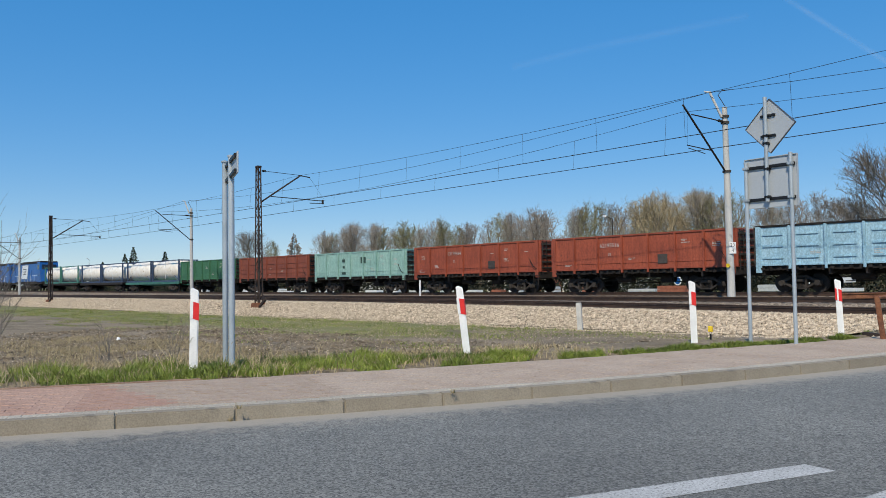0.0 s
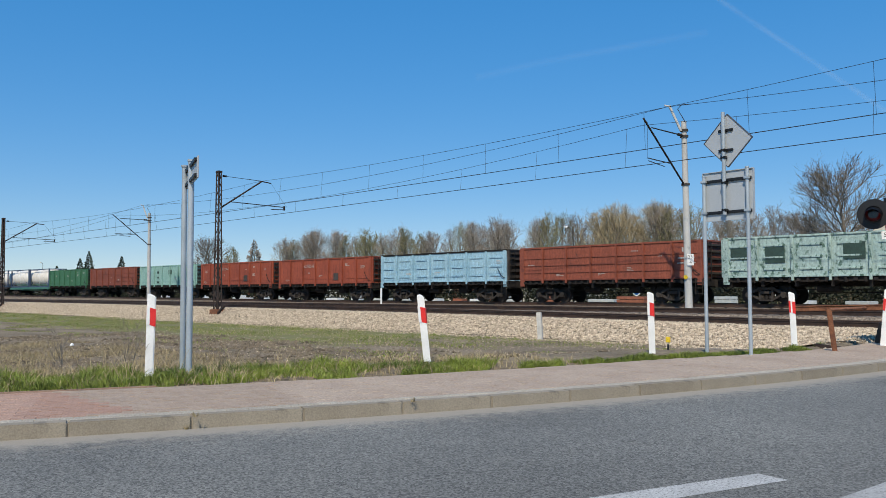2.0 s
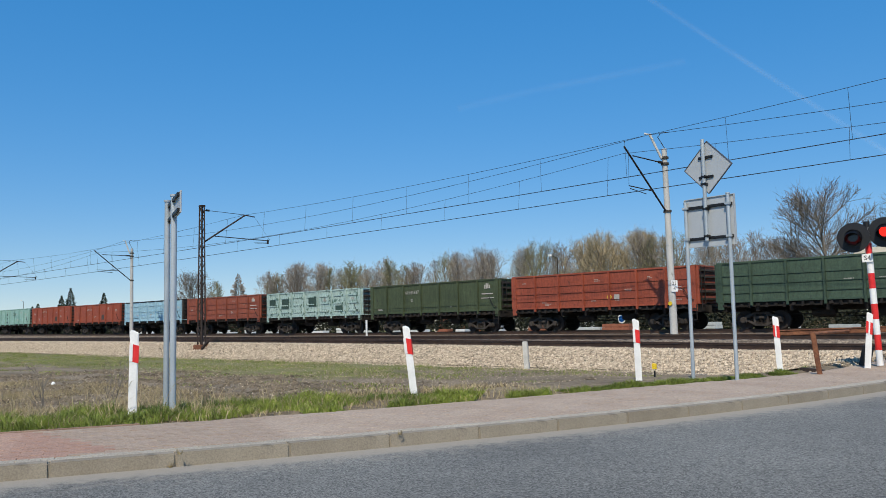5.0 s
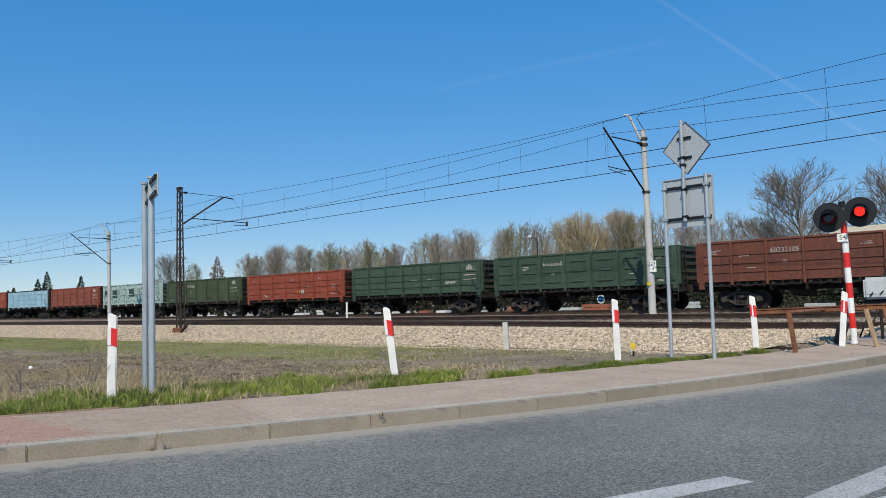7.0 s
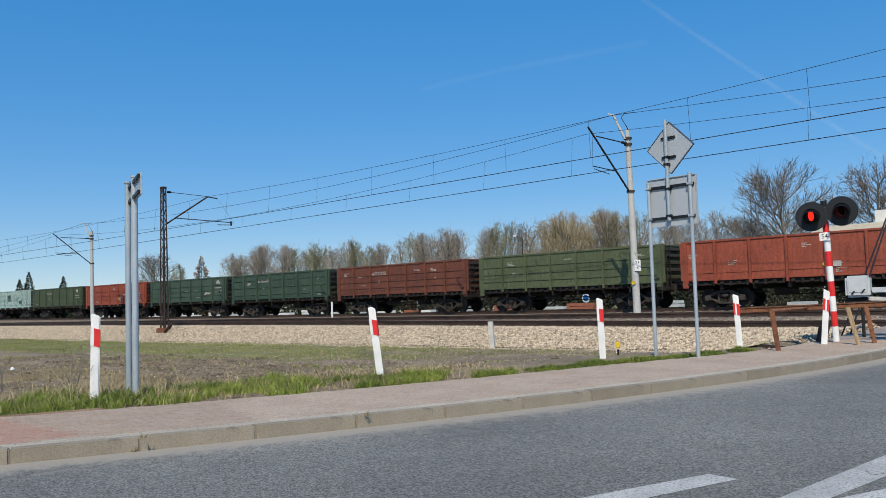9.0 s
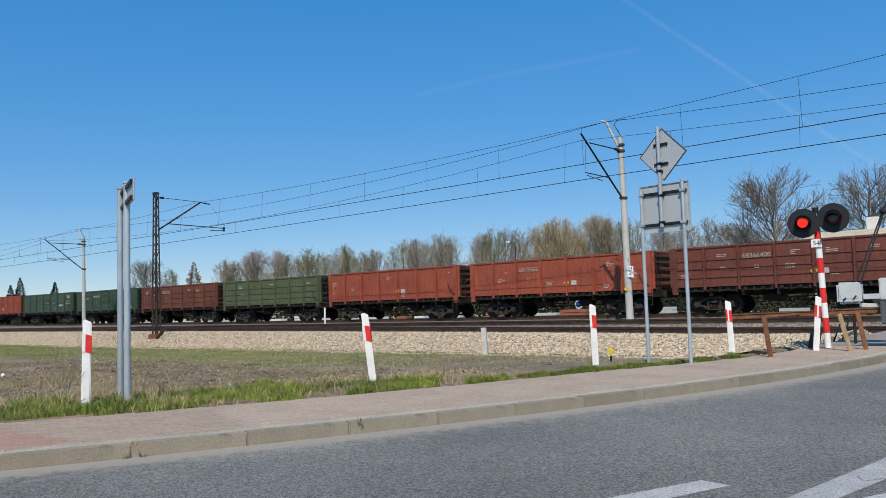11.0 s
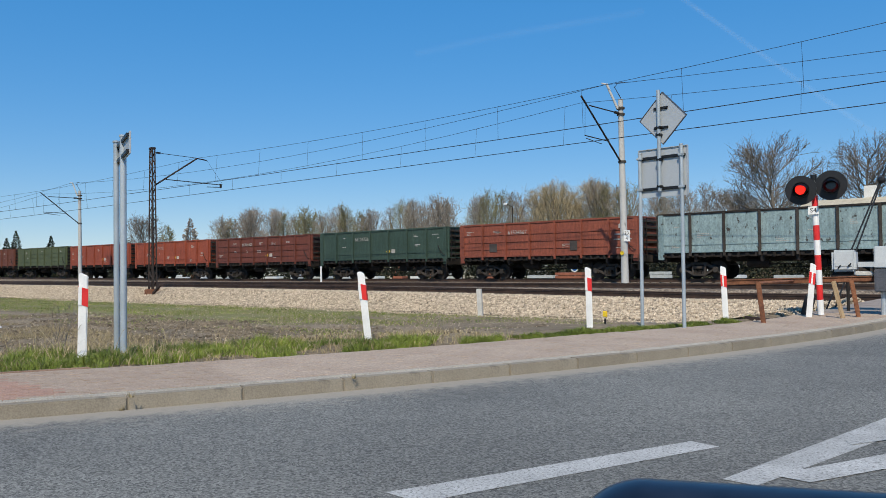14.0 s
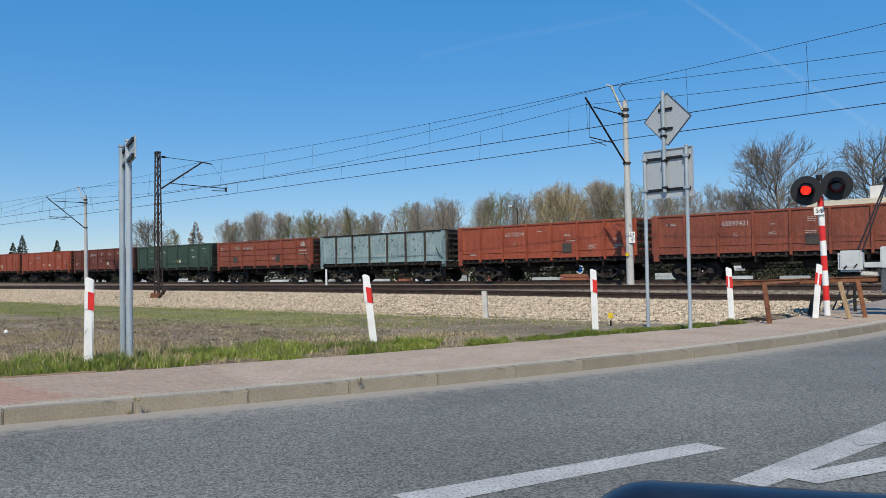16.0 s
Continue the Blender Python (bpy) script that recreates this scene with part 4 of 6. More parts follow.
def concrete_mast(x, y, h, base, label, plates=False):
    g = root("concrete_mast", pose(x, y, base, 0, -0.6, 0), label, "catenary mast", "catenary masts")
    bm = bmesh.new()
    tube(bm, (0, 0, -0.6), (0, 0, h), 0.19, 0.125, seg=20)
    part("shaft", bm, MASTC, g, "weathered spun-concrete shaft", smooth=False)
    bm = bmesh.new()
    for z in (h - 0.75, h - 0.45, h - 3.1):
        bm = bmesh.new()
        tube(bm, (0, 0, z - 0.05), (0, 0, z + 0.05), 0.2, seg=16)
        part("clamp", bm, BOGIE, g, "steel clamp")
    bm = bmesh.new()
    s = -1
    tube(bm, (0, s * 0.15, h - 3.1), (0, s * 3.65, h - 0.38), 0.045, seg=8)
    part("cantilever", bm, UNDER, g, "slanted dark tube")
    bm = bmesh.new()
    tube(bm, (0, s * 0.15, h - 0.72), (0, s * 2.95, h - 0.72), 0.03, seg=6)
    for k in range(5):
        tube(bm, (0, s * (0.25 + 0.07 * k), h - 0.72), (0, s * (0.29 + 0.07 * k), h - 0.72), 0.07, seg=10)
    part("top_stay", bm, UNDER, g)
    bm = bmesh.new()
    tube(bm, (0, s * 1.2, h - 2.22), (0, s * 3.4, h - 2.18), 0.025, seg=6)
    tube(bm, (0, s * 1.9, h - 2.42), (0, s * 3.3, h - 2.3), 0.02, seg=6)
    tube(bm, (0, s * 3.3, h - 0.5), (0, s * 3.4, h - 2.2), 0.008, seg=4)
    part("registration_arm", bm, UNDER, g)
    bm = bmesh.new()
    tube(bm, (-0.05, -0.2, h - 0.5), (-0.5, -0.45, h + 0.78), 0.06, seg=8)
    tube(bm, (-0.5, -0.45, h + 0.75), (-0.72, -0.55, h + 0.82), 0.04, seg=8)
    part("feeder_bracket", bm, MASTC, g, "grey leaning feeder bracket")
    bm = bmesh.new()
    pts = [(0.05, 0, h), (-0.1, -0.1, h + 0.35), (-0.2, -0.2, h + 0.6), (0.0, -0.2, h + 0.78), (0.5, -0.25, h + 0.72)]
    for a, b in zip(pts, pts[1:]):
        tube(bm, a, b, 0.018, seg=6)
    part("jumper_cable", bm, UNDER, g)
    if plates:
        bm = bmesh.new()
        box(bm, (0.22, -0.12, 2.28), (0.3, 0.03, 0.55), pose(0, 0, 0, 0, 0, 28), bevel=0.008)
        plate = part("number_plate", bm, WHITE, g, "small white mast marker plate")
        for z, txt in ((2.41, "23"), (2.15, "4")):
            put("figure", lettering(txt, 0.22, BLACK), plate, pose(0.228, -0.138, z, 90, 0, 28))
        bm = bmesh.new()
        tube(bm, (0, -0.215, 1.45), (0, -0.245, 1.45), 0.1, seg=14)
        part("yellow_mark", bm, YELLOW, g, "painted yellow disc")
    return g


concrete_mast(-20.14, 36.5, 9.05, 0.40, "leaning grey concrete catenary mast with cantilever", True)
concrete_mast(-77.9, 36.5, 8.6, 0.40, "grey concrete catenary mast further down the line")
concrete_mast(-137.0, 36.5, 8.6, 0.40, "grey concrete catenary mast far down the line")
lattice_mast(-49.6, 28.0, 9.2, 0.02, "dark rusty steel lattice mast with cantilever")
lattice_mast(-93.7, 28.0, 8.95, 0.0, "dark steel lattice mast down the line")


def wire(name, knots, r, label, sag=0.0, droppers=None):
    """A wire through its supports, sagging between them."""
    pts = []
    for (x0, y0, z0), (x1, y1, z1) in zip(knots, knots[1:]):
        k = 14
        for i in range(k):
            t = i / k
            pts.append((x0 + (x1 - x0) * t, y0 + (y1 - y0) * t, z0 + (z1 - z0) * t - 4 * sag * t * (1 - t)))
    pts.append(knots[-1])
    bm = bmesh.new()
    rings = [[bm.verts.new((x, y + r * math.cos(k * math.tau / 5), z + r * math.sin(k * math.tau / 5))) for k in range(5)] for x, y, z in pts]
    for a, b in zip(rings, rings[1:]):
        for k in range(5):
            bm.faces.new((a[k], b[k], b[(k + 1) % 5], a[(k + 1) % 5]))
    bm.faces.new(rings[0]), bm.faces.new(rings[-1][::-1])
    ob = part(name, bm, WIRE, None)
    tagged(ob, label, "wire", "overhead wires")
    return pts


def height_at(pts, x):
    for a, b in zip(pts, pts[1:]):
        if min(a[0], b[0]) <= x <= max(a[0], b[0]):
            t = (x - a[0]) / (b[0] - a[0])
            return a[1] + (b[1] - a[1]) * t, a[2] + (b[2] - a[2]) * t
    return None


def catenary(ya, spans, sag, step, first, r=0.0115):
    """spans: (x, height of the contact wire, height of the carrier) at each mast."""
    mess = wire("carrier_wire", [(x, ya, zm) for x, zc, zm in spans], r * 0.9, "thin dark carrier wire above the track", sag)
    cont = wire("contact_wire", [(x, ya + (0.2 if i % 2 else -0.2), zc) for i, (x, zc, zm) in enumerate(spans)], r * 1.5, "dark contact wire above the track", 0.03)
    bm = bmesh.new()
    x = spans[0][0] + first
    while x < spans[-1][0]:
        a, b = height_at(mess, x), height_at(cont, x)
        if a and b and a[1] - b[1] > 0.05:
            tube(bm, (x, a[0], a[1]), (x, b[0], b[1]), 0.008, seg=4, caps=False)
        x += step
    tagged(part("droppers", bm, WIRE, None), "thin droppers between carrier and contact wire", "wire", "overhead wires", "stuff")


catenary(30.9, [(-220, 6.9, 8.6), (-160, 6.95, 8.6), (-138.3, 6.98, 8.65), (-93.7, 7.03, 8.7), (-49.3, 7.0, 8.8), (-4.8, 7.42, 9.46), (40, 7.5, 9.5)], 0.44, 4.6, 3.2)
catenary(33.3, [(-260, 6.6, 8.4), (-196, 6.65, 8.4), (-137, 6.7, 8.4), (-77.9, 6.7, 8.5), (-20.6, 6.95, 8.85), (38, 7.4, 9.3)], 1.12, 5.4, 1.0)
wire("feeder_wire", [(-260, 36.0, 9.5), (-137, 36.0, 9.6), (-78.8, 36.0, 9.75), (-20.75, 35.9, 10.15), (38, 36, 10.4)], 0.012, "thin feeder wire on the concrete masts", 0.95)


# ---- roadside ----
def marker_post(x, y, lean_x, lean_y, turn, base, h=1.09, strip=-0.037, broad=0.042):
    g = root("marker_post", pose(x, y, base, lean_x, lean_y, turn), "white plastic roadside marker post with red band", "marker post", "roadside marker posts")
    bm = bmesh.new()
    vs = box(bm, (0, 0, h / 2 - 0.05), (0.112, 0.09, h + 0.1), bevel=0.012)
    for v in bm.verts:
        if v.co.z > h - 0.06:
            v.co.z -= 0.33 * (v.co.x + 0.056)
        if v.co.y > 0:
            v.co.x *= 0.55
    part("body", bm, WHITE, g)
    bm = bmesh.new()
    box(bm, (0, -0.025, 0), (0.118, 0.05, 0.23))
    for v in bm.verts:
        v.co.z -= 0.3 * v.co.x
        if v.co.y > 0:
            v.co.x *= 0.57
    part("red_band", bm, RED, g, "red band", pose(0, 0, h - 0.31))
    bm = bmesh.new()
    box(bm, (strip, -0.052, -0.3 * strip), (broad, 0.008, 0.235), bevel=0.002)
    part("reflector", bm, WHITE, g, "white reflector strip", pose(0, 0, h - 0.31))
    return g


marker_post(-10.64, 5.01, 0, 1.2, 60, 0.10)
marker_post(-9.07, 8.64, 2, -5.5, 28, 0.08)
marker_post(-7.87, 12.96, 0, -1, 24, 0.10)
marker_post(-6.84, 16.51, 0, -2, 24, 0.16, 1.02, -0.012, 0.028)
marker_post(-5.52, 17.5, 0, 5.5, 20, 0.16, 1.06, 0.0, 0.028)


def pole(bm, x, y, z0, z1, r=0.032):
    tube(bm, (x, y, z0), (x, y, z1), r, seg=14)


def sign_group():
    """Two uprights with a plate, and a third pole that carries a diamond plate, seen from behind."""
    g = root("road_sign", pose(-6.78, 13.62, 0.1, 0, 0, -5), "grey-backed square and diamond road signs on galvanised posts", "road sign")
    for x, h in ((-0.42, 3.12), (0.42, 3.2)):
        bm = bmesh.new()
        pole(bm, x, 0, -0.3, h)
        tube(bm, (x, 0, h), (x, 0, h + 0.02), 0.036, seg=14)
        part("post", bm, GALV, g, "galvanised steel post")
    bm = bmesh.new()
    box(bm, (0.03, 0.05, 2.76), (0.98, 0.012, 0.86), bevel=0.004)
    for x, w in ((-0.46, 0.012), (0.52, 0.012)):
        box(bm, (x, 0.04, 2.76), (w, 0.035, 0.86))
    for z in (2.33, 3.19):
        box(bm, (0.03, 0.04, z), (0.98, 0.035, 0.012))
    plate = part("plate", bm, SIGN_BACK, g, "grey back of a square plate")
    for z in (2.47, 3.03):
        bm = bmesh.new()
        box(bm, (0.03, 0.028, z), (0.9, 0.03, 0.05), bevel=0.004)
        part("rail", bm, BLACK, plate, "dark mounting rail")
    for x in (-0.42, 0.42):
        for z in (2.47, 3.03):
            bm = bmesh.new()
            box(bm, (x, -0.005, z), (0.1, 0.085, 0.05), bevel=0.01)
            part("clamp", bm, GALV, plate)
    bm = bmesh.new()
    pole(bm, 0.0, -0.03, 2.42, 4.22, 0.034)
    part("diamond_pole", bm, GALV, g, "short galvanised pole")
    bm = bmesh.new()
    box(bm, (0, 0, 0), (0.66, 0.012, 0.66), pose(0, 0, 0, 0, 45, 0), bevel=0.004)
    dia = part("diamond_plate", bm, SIGN_BACK, g, "grey back of a diamond plate", pose(0.05, 0.03, 3.72))
    bm = bmesh.new()
    for k in range(4):
        a = radians(45 + 90 * k)
        box(bm, (0.33 * math.cos(a + radians(0)) , 0, 0.33 * math.sin(a)), (0.66, 0.03, 0.012), pose(0, 0, 0, 0, 90 - math.degrees(a), 0))
    part("edge", bm, DARKGREY, dia)
    for z in (3.55, 3.9):
        bm = bmesh.new()
        box(bm, (0.02, 0.012, z), (0.28, 0.03, 0.045), bevel=0.005)
        part("rail", bm, BLACK, dia, at=pose(-0.05, -0.03, -3.72))
    for z in (2.5, 2.98, 3.42, 3.55):
        bm = bmesh.new()
        box(bm, (0, -0.02, z), (0.09, 0.1, 0.05), bevel=0.01)
        part("clamp", bm, BLACK, g)


sign_group()


def side_sign():
    """A narrow plate on two posts, seen almost edge on."""
    a, b = Vector((-10.15, 5.32)), Vector((-10.668, 5.495))
    g = root("direction_sign", pose(a.x, a.y, 0.08), "narrow grey sign plate edge-on on two galvanised posts", "road sign")
    for p, h in ((a, 2.86), (b, 2.86)):
        bm = bmesh.new()
        pole(bm, p.x - a.x, p.y - a.y, -0.3, h, 0.041 if p is a else 0.038)
        tube(bm, (p.x - a.x, p.y - a.y, h), (p.x - a.x, p.y - a.y, h + 0.025), 0.05, seg=14)
        part("post", bm, GALV, g, "galvanised steel post")
    far, near = Vector((-10.771, 5.513, 0)), Vector((-9.53, 5.02, 0))
    mid = (far + near) / 2 - Vector((a.x, a.y, 0))
    turn = math.degrees(math.atan2((near - far).y, (near - far).x))
    bm = bmesh.new()
    box(bm, (0, 0.06, 0), ((near - far).length, 0.02, 0.28), bevel=0.005)
    part("plate", bm, SIGN_BACK, g, "grey back of the plate", pose(mid.x, mid.y, 2.70, 0, 0, turn))
    bm = bmesh.new()
    for z in (-0.1, 0.1):
        box(bm, (0, 0.035, z), ((near - far).length - 0.1, 0.03, 0.04))
    part("rail", bm, BLACK, g, at=pose(mid.x, mid.y, 2.70, 0, 0, turn))


side_sign()


LENSES = []


def signal_head(g, x, z):
    """A lamp head; its lens is a disc with a lit and a dark face that flips as the signal flashes."""
    bm = bmesh.new()
    tube(bm, (0, -0.03, 0), (0, 0.0, 0), 0.305, seg=36)
    tube(bm, (0, 0.0, 0), (0, 0.22, 0), 0.17, 0.13, seg=20)
    tube(bm, (0, -0.17, 0), (0, -0.03, 0), 0.155, seg=24, caps=False)
    head = part("lamp_head", bm, BLACK, g, "round black signal lamp head", pose(x, -0.14, z, 0, 0, -4))
    bm = bmesh.new()
    tube(bm, (0, -0.006, 0), (0, 0.006, 0), 0.1, seg=24)
    me = mesh_of("lens", bm, LED)
    me.materials.append(GLASS_DARK)
    for f in me.polygons:
        f.material_index = 0 if f.normal.y < -0.5 else 1
    LENSES.append(put("lens", me, head, pose(0, -0.175, 0), "red flashing lens"))
    bm = bmesh.new()
    k = 16
    ring = []
    for i in range(k + 1):
        a = radians(-15 + 210 * i / k)
        c, s = math.cos(a), math.sin(a)
        ring.append([bm.verts.new((0.165 * c, -0.05, 0.165 * s)), bm.verts.new((0.15 * c, -0.46 if s > 0.2 else -0.28, 0.15 * s - 0.085))])
    for p, q in zip(ring, ring[1:]):
        bm.faces.new((p[0], q[0], q[1], p[1]))
    bmesh.ops.solidify(bm, geom=bm.faces[:], thickness=0.008)
    part("hood", bm, BLACK, head)
    return head


def crossing_signal():
    g = root("crossing_signal", pose(-5.48, 18.13, 0.14, 0, -1.7, 18), "leaning red and white crossing signal with two lamps", "crossing signal")
    z, k = 0.0, 0
    while z < 2.5:
        bm = bmesh.new()
        tube(bm, (0, 0, z), (0, 0, z + 0.31), 0.064, seg=18)
        part("band", bm, RED if k % 2 else WHITE, g, "red band" if k % 2 else "white band")
        z, k = z + 0.31, k + 1
    bm = bmesh.new()
    tube(bm, (0, 0, 2.55), (0, 0, 2.92), 0.065, seg=14)
    tube(bm, (-0.3, 0, 2.6), (0.36, 0, 2.66), 0.04, seg=10)
    part("cross_arm", bm, BLACK, g)
    signal_head(g, -0.255, 2.60)
    signal_head(g, 0.32, 2.66)
    bm = bmesh.new()
    box(bm, (-0.04, -0.085, 2.17), (0.2, 0.02, 0.17), bevel=0.004)
    plate = part("marker_plate", bm, WHITE, g, "small white plate")
    put("figure", lettering("S4", 0.13, BLACK), plate, pose(-0.04, -0.098, 2.17, 90, 0, 0))


crossing_signal()


def guard_rail():
    g = root("pipe_guard", pose(-5.7, 15.5, 0.1), "bent rusty steel guard rail beside the crossing", "guard rail")
    bm = bmesh.new()
    a, b = Vector((-1.6, 2.1, 0.70)), Vector((1.2, 3.4, 0.77))
    turn = math.degrees(math.atan2(b.y - a.y, b.x - a.x))
    mid = (a + b) / 2
    box(bm, (mid.x, mid.y, mid.z), ((b - a).length, 0.1, 0.1), pose(0, 0, 0, 0, -1.3, turn), bevel=0.015)
    box(bm, (mid.x, mid.y, mid.z + 0.062), ((b - a).length, 0.14, 0.025), pose(0, 0, 0, 0, -1.3, turn), bevel=0.006)
    part("top_rail", bm, RUST, g, "old rusty rail laid flat")
    bm = bmesh.new()
    tube(bm, (-0.12, 0.1, 0.74), (-0.35, 2.7, 0.74), 0.03, seg=8)
    part("link", bm, RUST, g)
    for x, y, lean, mat in ((0.0, 0.0, -6, RUST), (0.83, 1.98, -12, OLDWOOD), (0.98, 2.5, -9, RUST)):
        bm = bmesh.new()
        box(bm, (0, 0, 0.36), (0.085, 0.08, 0.82), bevel=0.012)
        part("post", bm, mat, g, "old wooden post" if mat is OLDWOOD else "rusty rail post", pose(x, y, 0, 0, lean, 15))
    bm = bmesh.new()
    box(bm, (0, 0, 0), (0.36, 0.14, 0.09), pose(0, 0, 0, 4, 3, 24), bevel=0.02)
    tagged(part("concrete_lump", bm, PALE_CONCRETE, None, at=pose(-4.8, 18.74, 0.985)), "broken pale concrete lump lying on the rusty rail", "rubble")
    return g


guard_rail()


def barrier_machine():
    g = root("barrier_machine", pose(-5.25, 20.0, 0.0, 0, 0, 8), "grey barrier drive housing beside the crossing", "barrier machine")
    bm = bmesh.new()
    box(bm, (-0.25, 0, 1.26), (0.5, 0.42, 0.48), bevel=0.05)
    housing = part("housing", bm, GREY, g)
    bm = bmesh.new()
    box(bm, (-0.25, -0.215, 1.28), (0.34, 0.012, 0.3), bevel=0.004)
    part("access_cover", bm, GREY, housing, "raised access cover")
    for x, z in ((-0.34, 1.12), (-0.13, 1.16)):
        bm = bmesh.new()
        tube(bm, (x - 0.03, -0.235, z - 0.03), (x + 0.03, -0.235, z + 0.04), 0.014, seg=6)
        part("catch", bm, BLACK, housing, "dark catch")
    bm = bmesh.new()
    box(bm, (0.42, 0, 1.17), (0.8, 0.25, 0.12), bevel=0.01), box(bm, (0.5, 0.05, 1.33), (0.3, 0.25, 0.16), bevel=0.01)
    part("arm_stub", bm, GREY, g)
    bm = bmesh.new()
    tube(bm, (-0.2, 0, 0), (-0.2, 0, 1.05), 0.035, seg=8), box(bm, (0.12, 0.05, 0.93), (1.3, 0.3, 0.15), bevel=0.03)
    part("stand", bm, UNDER, g)
    c = root("control_cabinet", pose(-4.4, 18.8, 0.12, 0, 0, 10), "grey steel control cabinet on a post", "control cabinet")
    bm = bmesh.new()
    box(bm, (0.05, 0, 1.2), (0.5, 0.35, 0.45), bevel=0.02)
    part("upper_box", bm, GREY, c)
    bm = bmesh.new()
    box(bm, (0.05, 0, 0.72), (0.5, 0.34, 0.48), bevel=0.02)
    part("lower_box", bm, DARKGREY, c)
    bm = bmesh.new()
    tube(bm, (-0.05, 0, 0), (-0.05, 0, 0.5), 0.05, seg=10)
    part("post", bm, GALV, c)


barrier_machine()


def guy_wires():
    g = root("guy_wires", pose(-6.35, 21.0, 0.2), "two dark guy wires with round insulators", "guy wires")
    for d, reach in ((0.0, 2.62), (0.2, 2.42)):
        bm = bmesh.new()
        top = Vector((0.35 + reach, 1.0, 7.4))
        tube(bm, (d, 0, -0.4), top, 0.019, seg=6)
        part("cable", bm, WIRE, g)
        for t in (0.43, 0.53):
            bm = bmesh.new()
            p = Vector((d, 0, -0.4)).lerp(top, t)
            bmesh.ops.create_icosphere(bm, subdivisions=2, radius=0.085, matrix=Matrix.Translation(p))
            part("insulator", bm, BLACK, g)


guy_wires()


def small_marks():
    g = root("cable_marker", pose(-9.1, 15.6, -0.15), "small yellow cable marker on a short stake", "marker")
    bm = bmesh.new()
    box(bm, (0, 0, 0.33), (0.1, 0.04, 0.12), bevel=0.008)
    part("head", bm, YELLOW, g)
    bm = bmesh.new()
    box(bm, (0, 0, 0.08), (0.03, 0.03, 0.3))
    part("stake", bm, BLACK, g)
    bm = bmesh.new()
    box(bm, (0, 0, 0.4), (0.2, 0.16, 1.15), bevel=0.02)
    part_ob = part("distance_stone", bm, PALE_CONCRETE, None, at=pose(-21.0, 26.2, -0.62, 0, -3, 20))
    tagged(part_ob, "short white-grey concrete distance stone by the ballast", "marker stone")
    bm = bmesh.new()
    tube(bm, (0, 0, -0.1), (0, 0, 1.25), 0.07, seg=10)
    p2 = part("white_stake", bm, WHITE, None, at=pose(-45.4, 38.6, 0.2))
    tagged(p2, "white painted stake between the tracks", "marker stake")


small_marks()

# ---- road markings ----
flat_marking("lane_line", [(-3.17, 3.13), (-2.90, 3.10), (-2.25, 5.29), (-2.47, 5.34)], "white dashed lane line on the asphalt")
flat_marking("hatched_line", [(-1.9, 4.5), (-1.70, 4.48), (-1.45, 6.5), (-1.2, 9.5), (-1.45, 9.6), (-1.75, 6.2)], "white border line of a hatched area")
flat_marking("hatch_bar", [(-1.72, 4.75), (-1.5, 4.72), (-0.9, 6.2), (-1.1, 6.4)], "white diagonal bar of a hatched area", 0.005)
flat_marking("hatch_bar", [(-1.68, 6.0), (-1.6, 5.85), (-0.8, 7.6), (-0.95, 7.8)], "white diagonal bar of a hatched area", 0.007)


# ---- trees and distance ----
def tree_meshes(seed, h, spread, twig, levels=4, fork=4, trunk_r=0.16, thin=0.009, crown=1.0):
    rng = random.Random(seed)
    parts = {0: ([], []), 1: ([], [])}

    def limb(p, d, ln, r, lev):
        verts, faces = parts[0 if lev < 2 else 1]
        sides = 5 if lev < 2 else 3
        segs = 4 if lev < 2 else 2
        pts = [p]
        q, dd = p.copy(), d.copy()
        for i in range(segs):
            dd = (dd + Vector((rng.uniform(-1, 1), rng.uniform(-1, 1), rng.uniform(-0.35, 0.6))) * 0.18).normalized()
            q = q + dd * ln / segs
            pts.append(q.copy())
        side = dd.orthogonal().normalized()
        other = dd.cross(side)
        b = len(verts)
        for i, c in enumerate(pts):
            rr = r * (1 - 0.72 * i / segs)
            for k in range(sides):
                a = math.tau * k / sides
                verts.append(c + (side * math.cos(a) + other * math.sin(a)) * rr)
        for i in range(segs):
            for k in range(sides):
                k2 = (k + 1) % sides
                faces.append((b + i * sides + k, b + i * sides + k2, b + (i + 1) * sides + k2, b + (i + 1) * sides + k))
        if lev >= levels:
            return
        n = fork + (4 if lev == 0 else 0) + rng.randint(0, 1)
        for i in range(n):
            t = rng.uniform(0.25 if lev else 0.22, 1.0)
            j = min(int(t * segs), segs - 1)
            c = pts[j].lerp(pts[j + 1], t * segs - j)
            az = rng.uniform(0, math.tau)
            sd = Vector((math.cos(az), math.sin(az), 0))
            nd = (dd * rng.uniform(0.6, 1.0) + sd * spread * rng.uniform(0.5, 1.1) + Vector((0, 0, 0.34))).normalized()
            limb(c, nd, ln * rng.uniform(0.42, 0.66) * (1.3 - 0.6 * t) * (crown if lev == 0 else 1), max(r * (1 - 0.6 * t) * 0.62, thin), lev + 1)

    limb(Vector((0, 0, -0.2)), Vector((0, 0, 1)), h * 0.72, trunk_r, 0)
    return raw_mesh("trunk", *parts[0], BARK), raw_mesh("crown", *parts[1], twig)


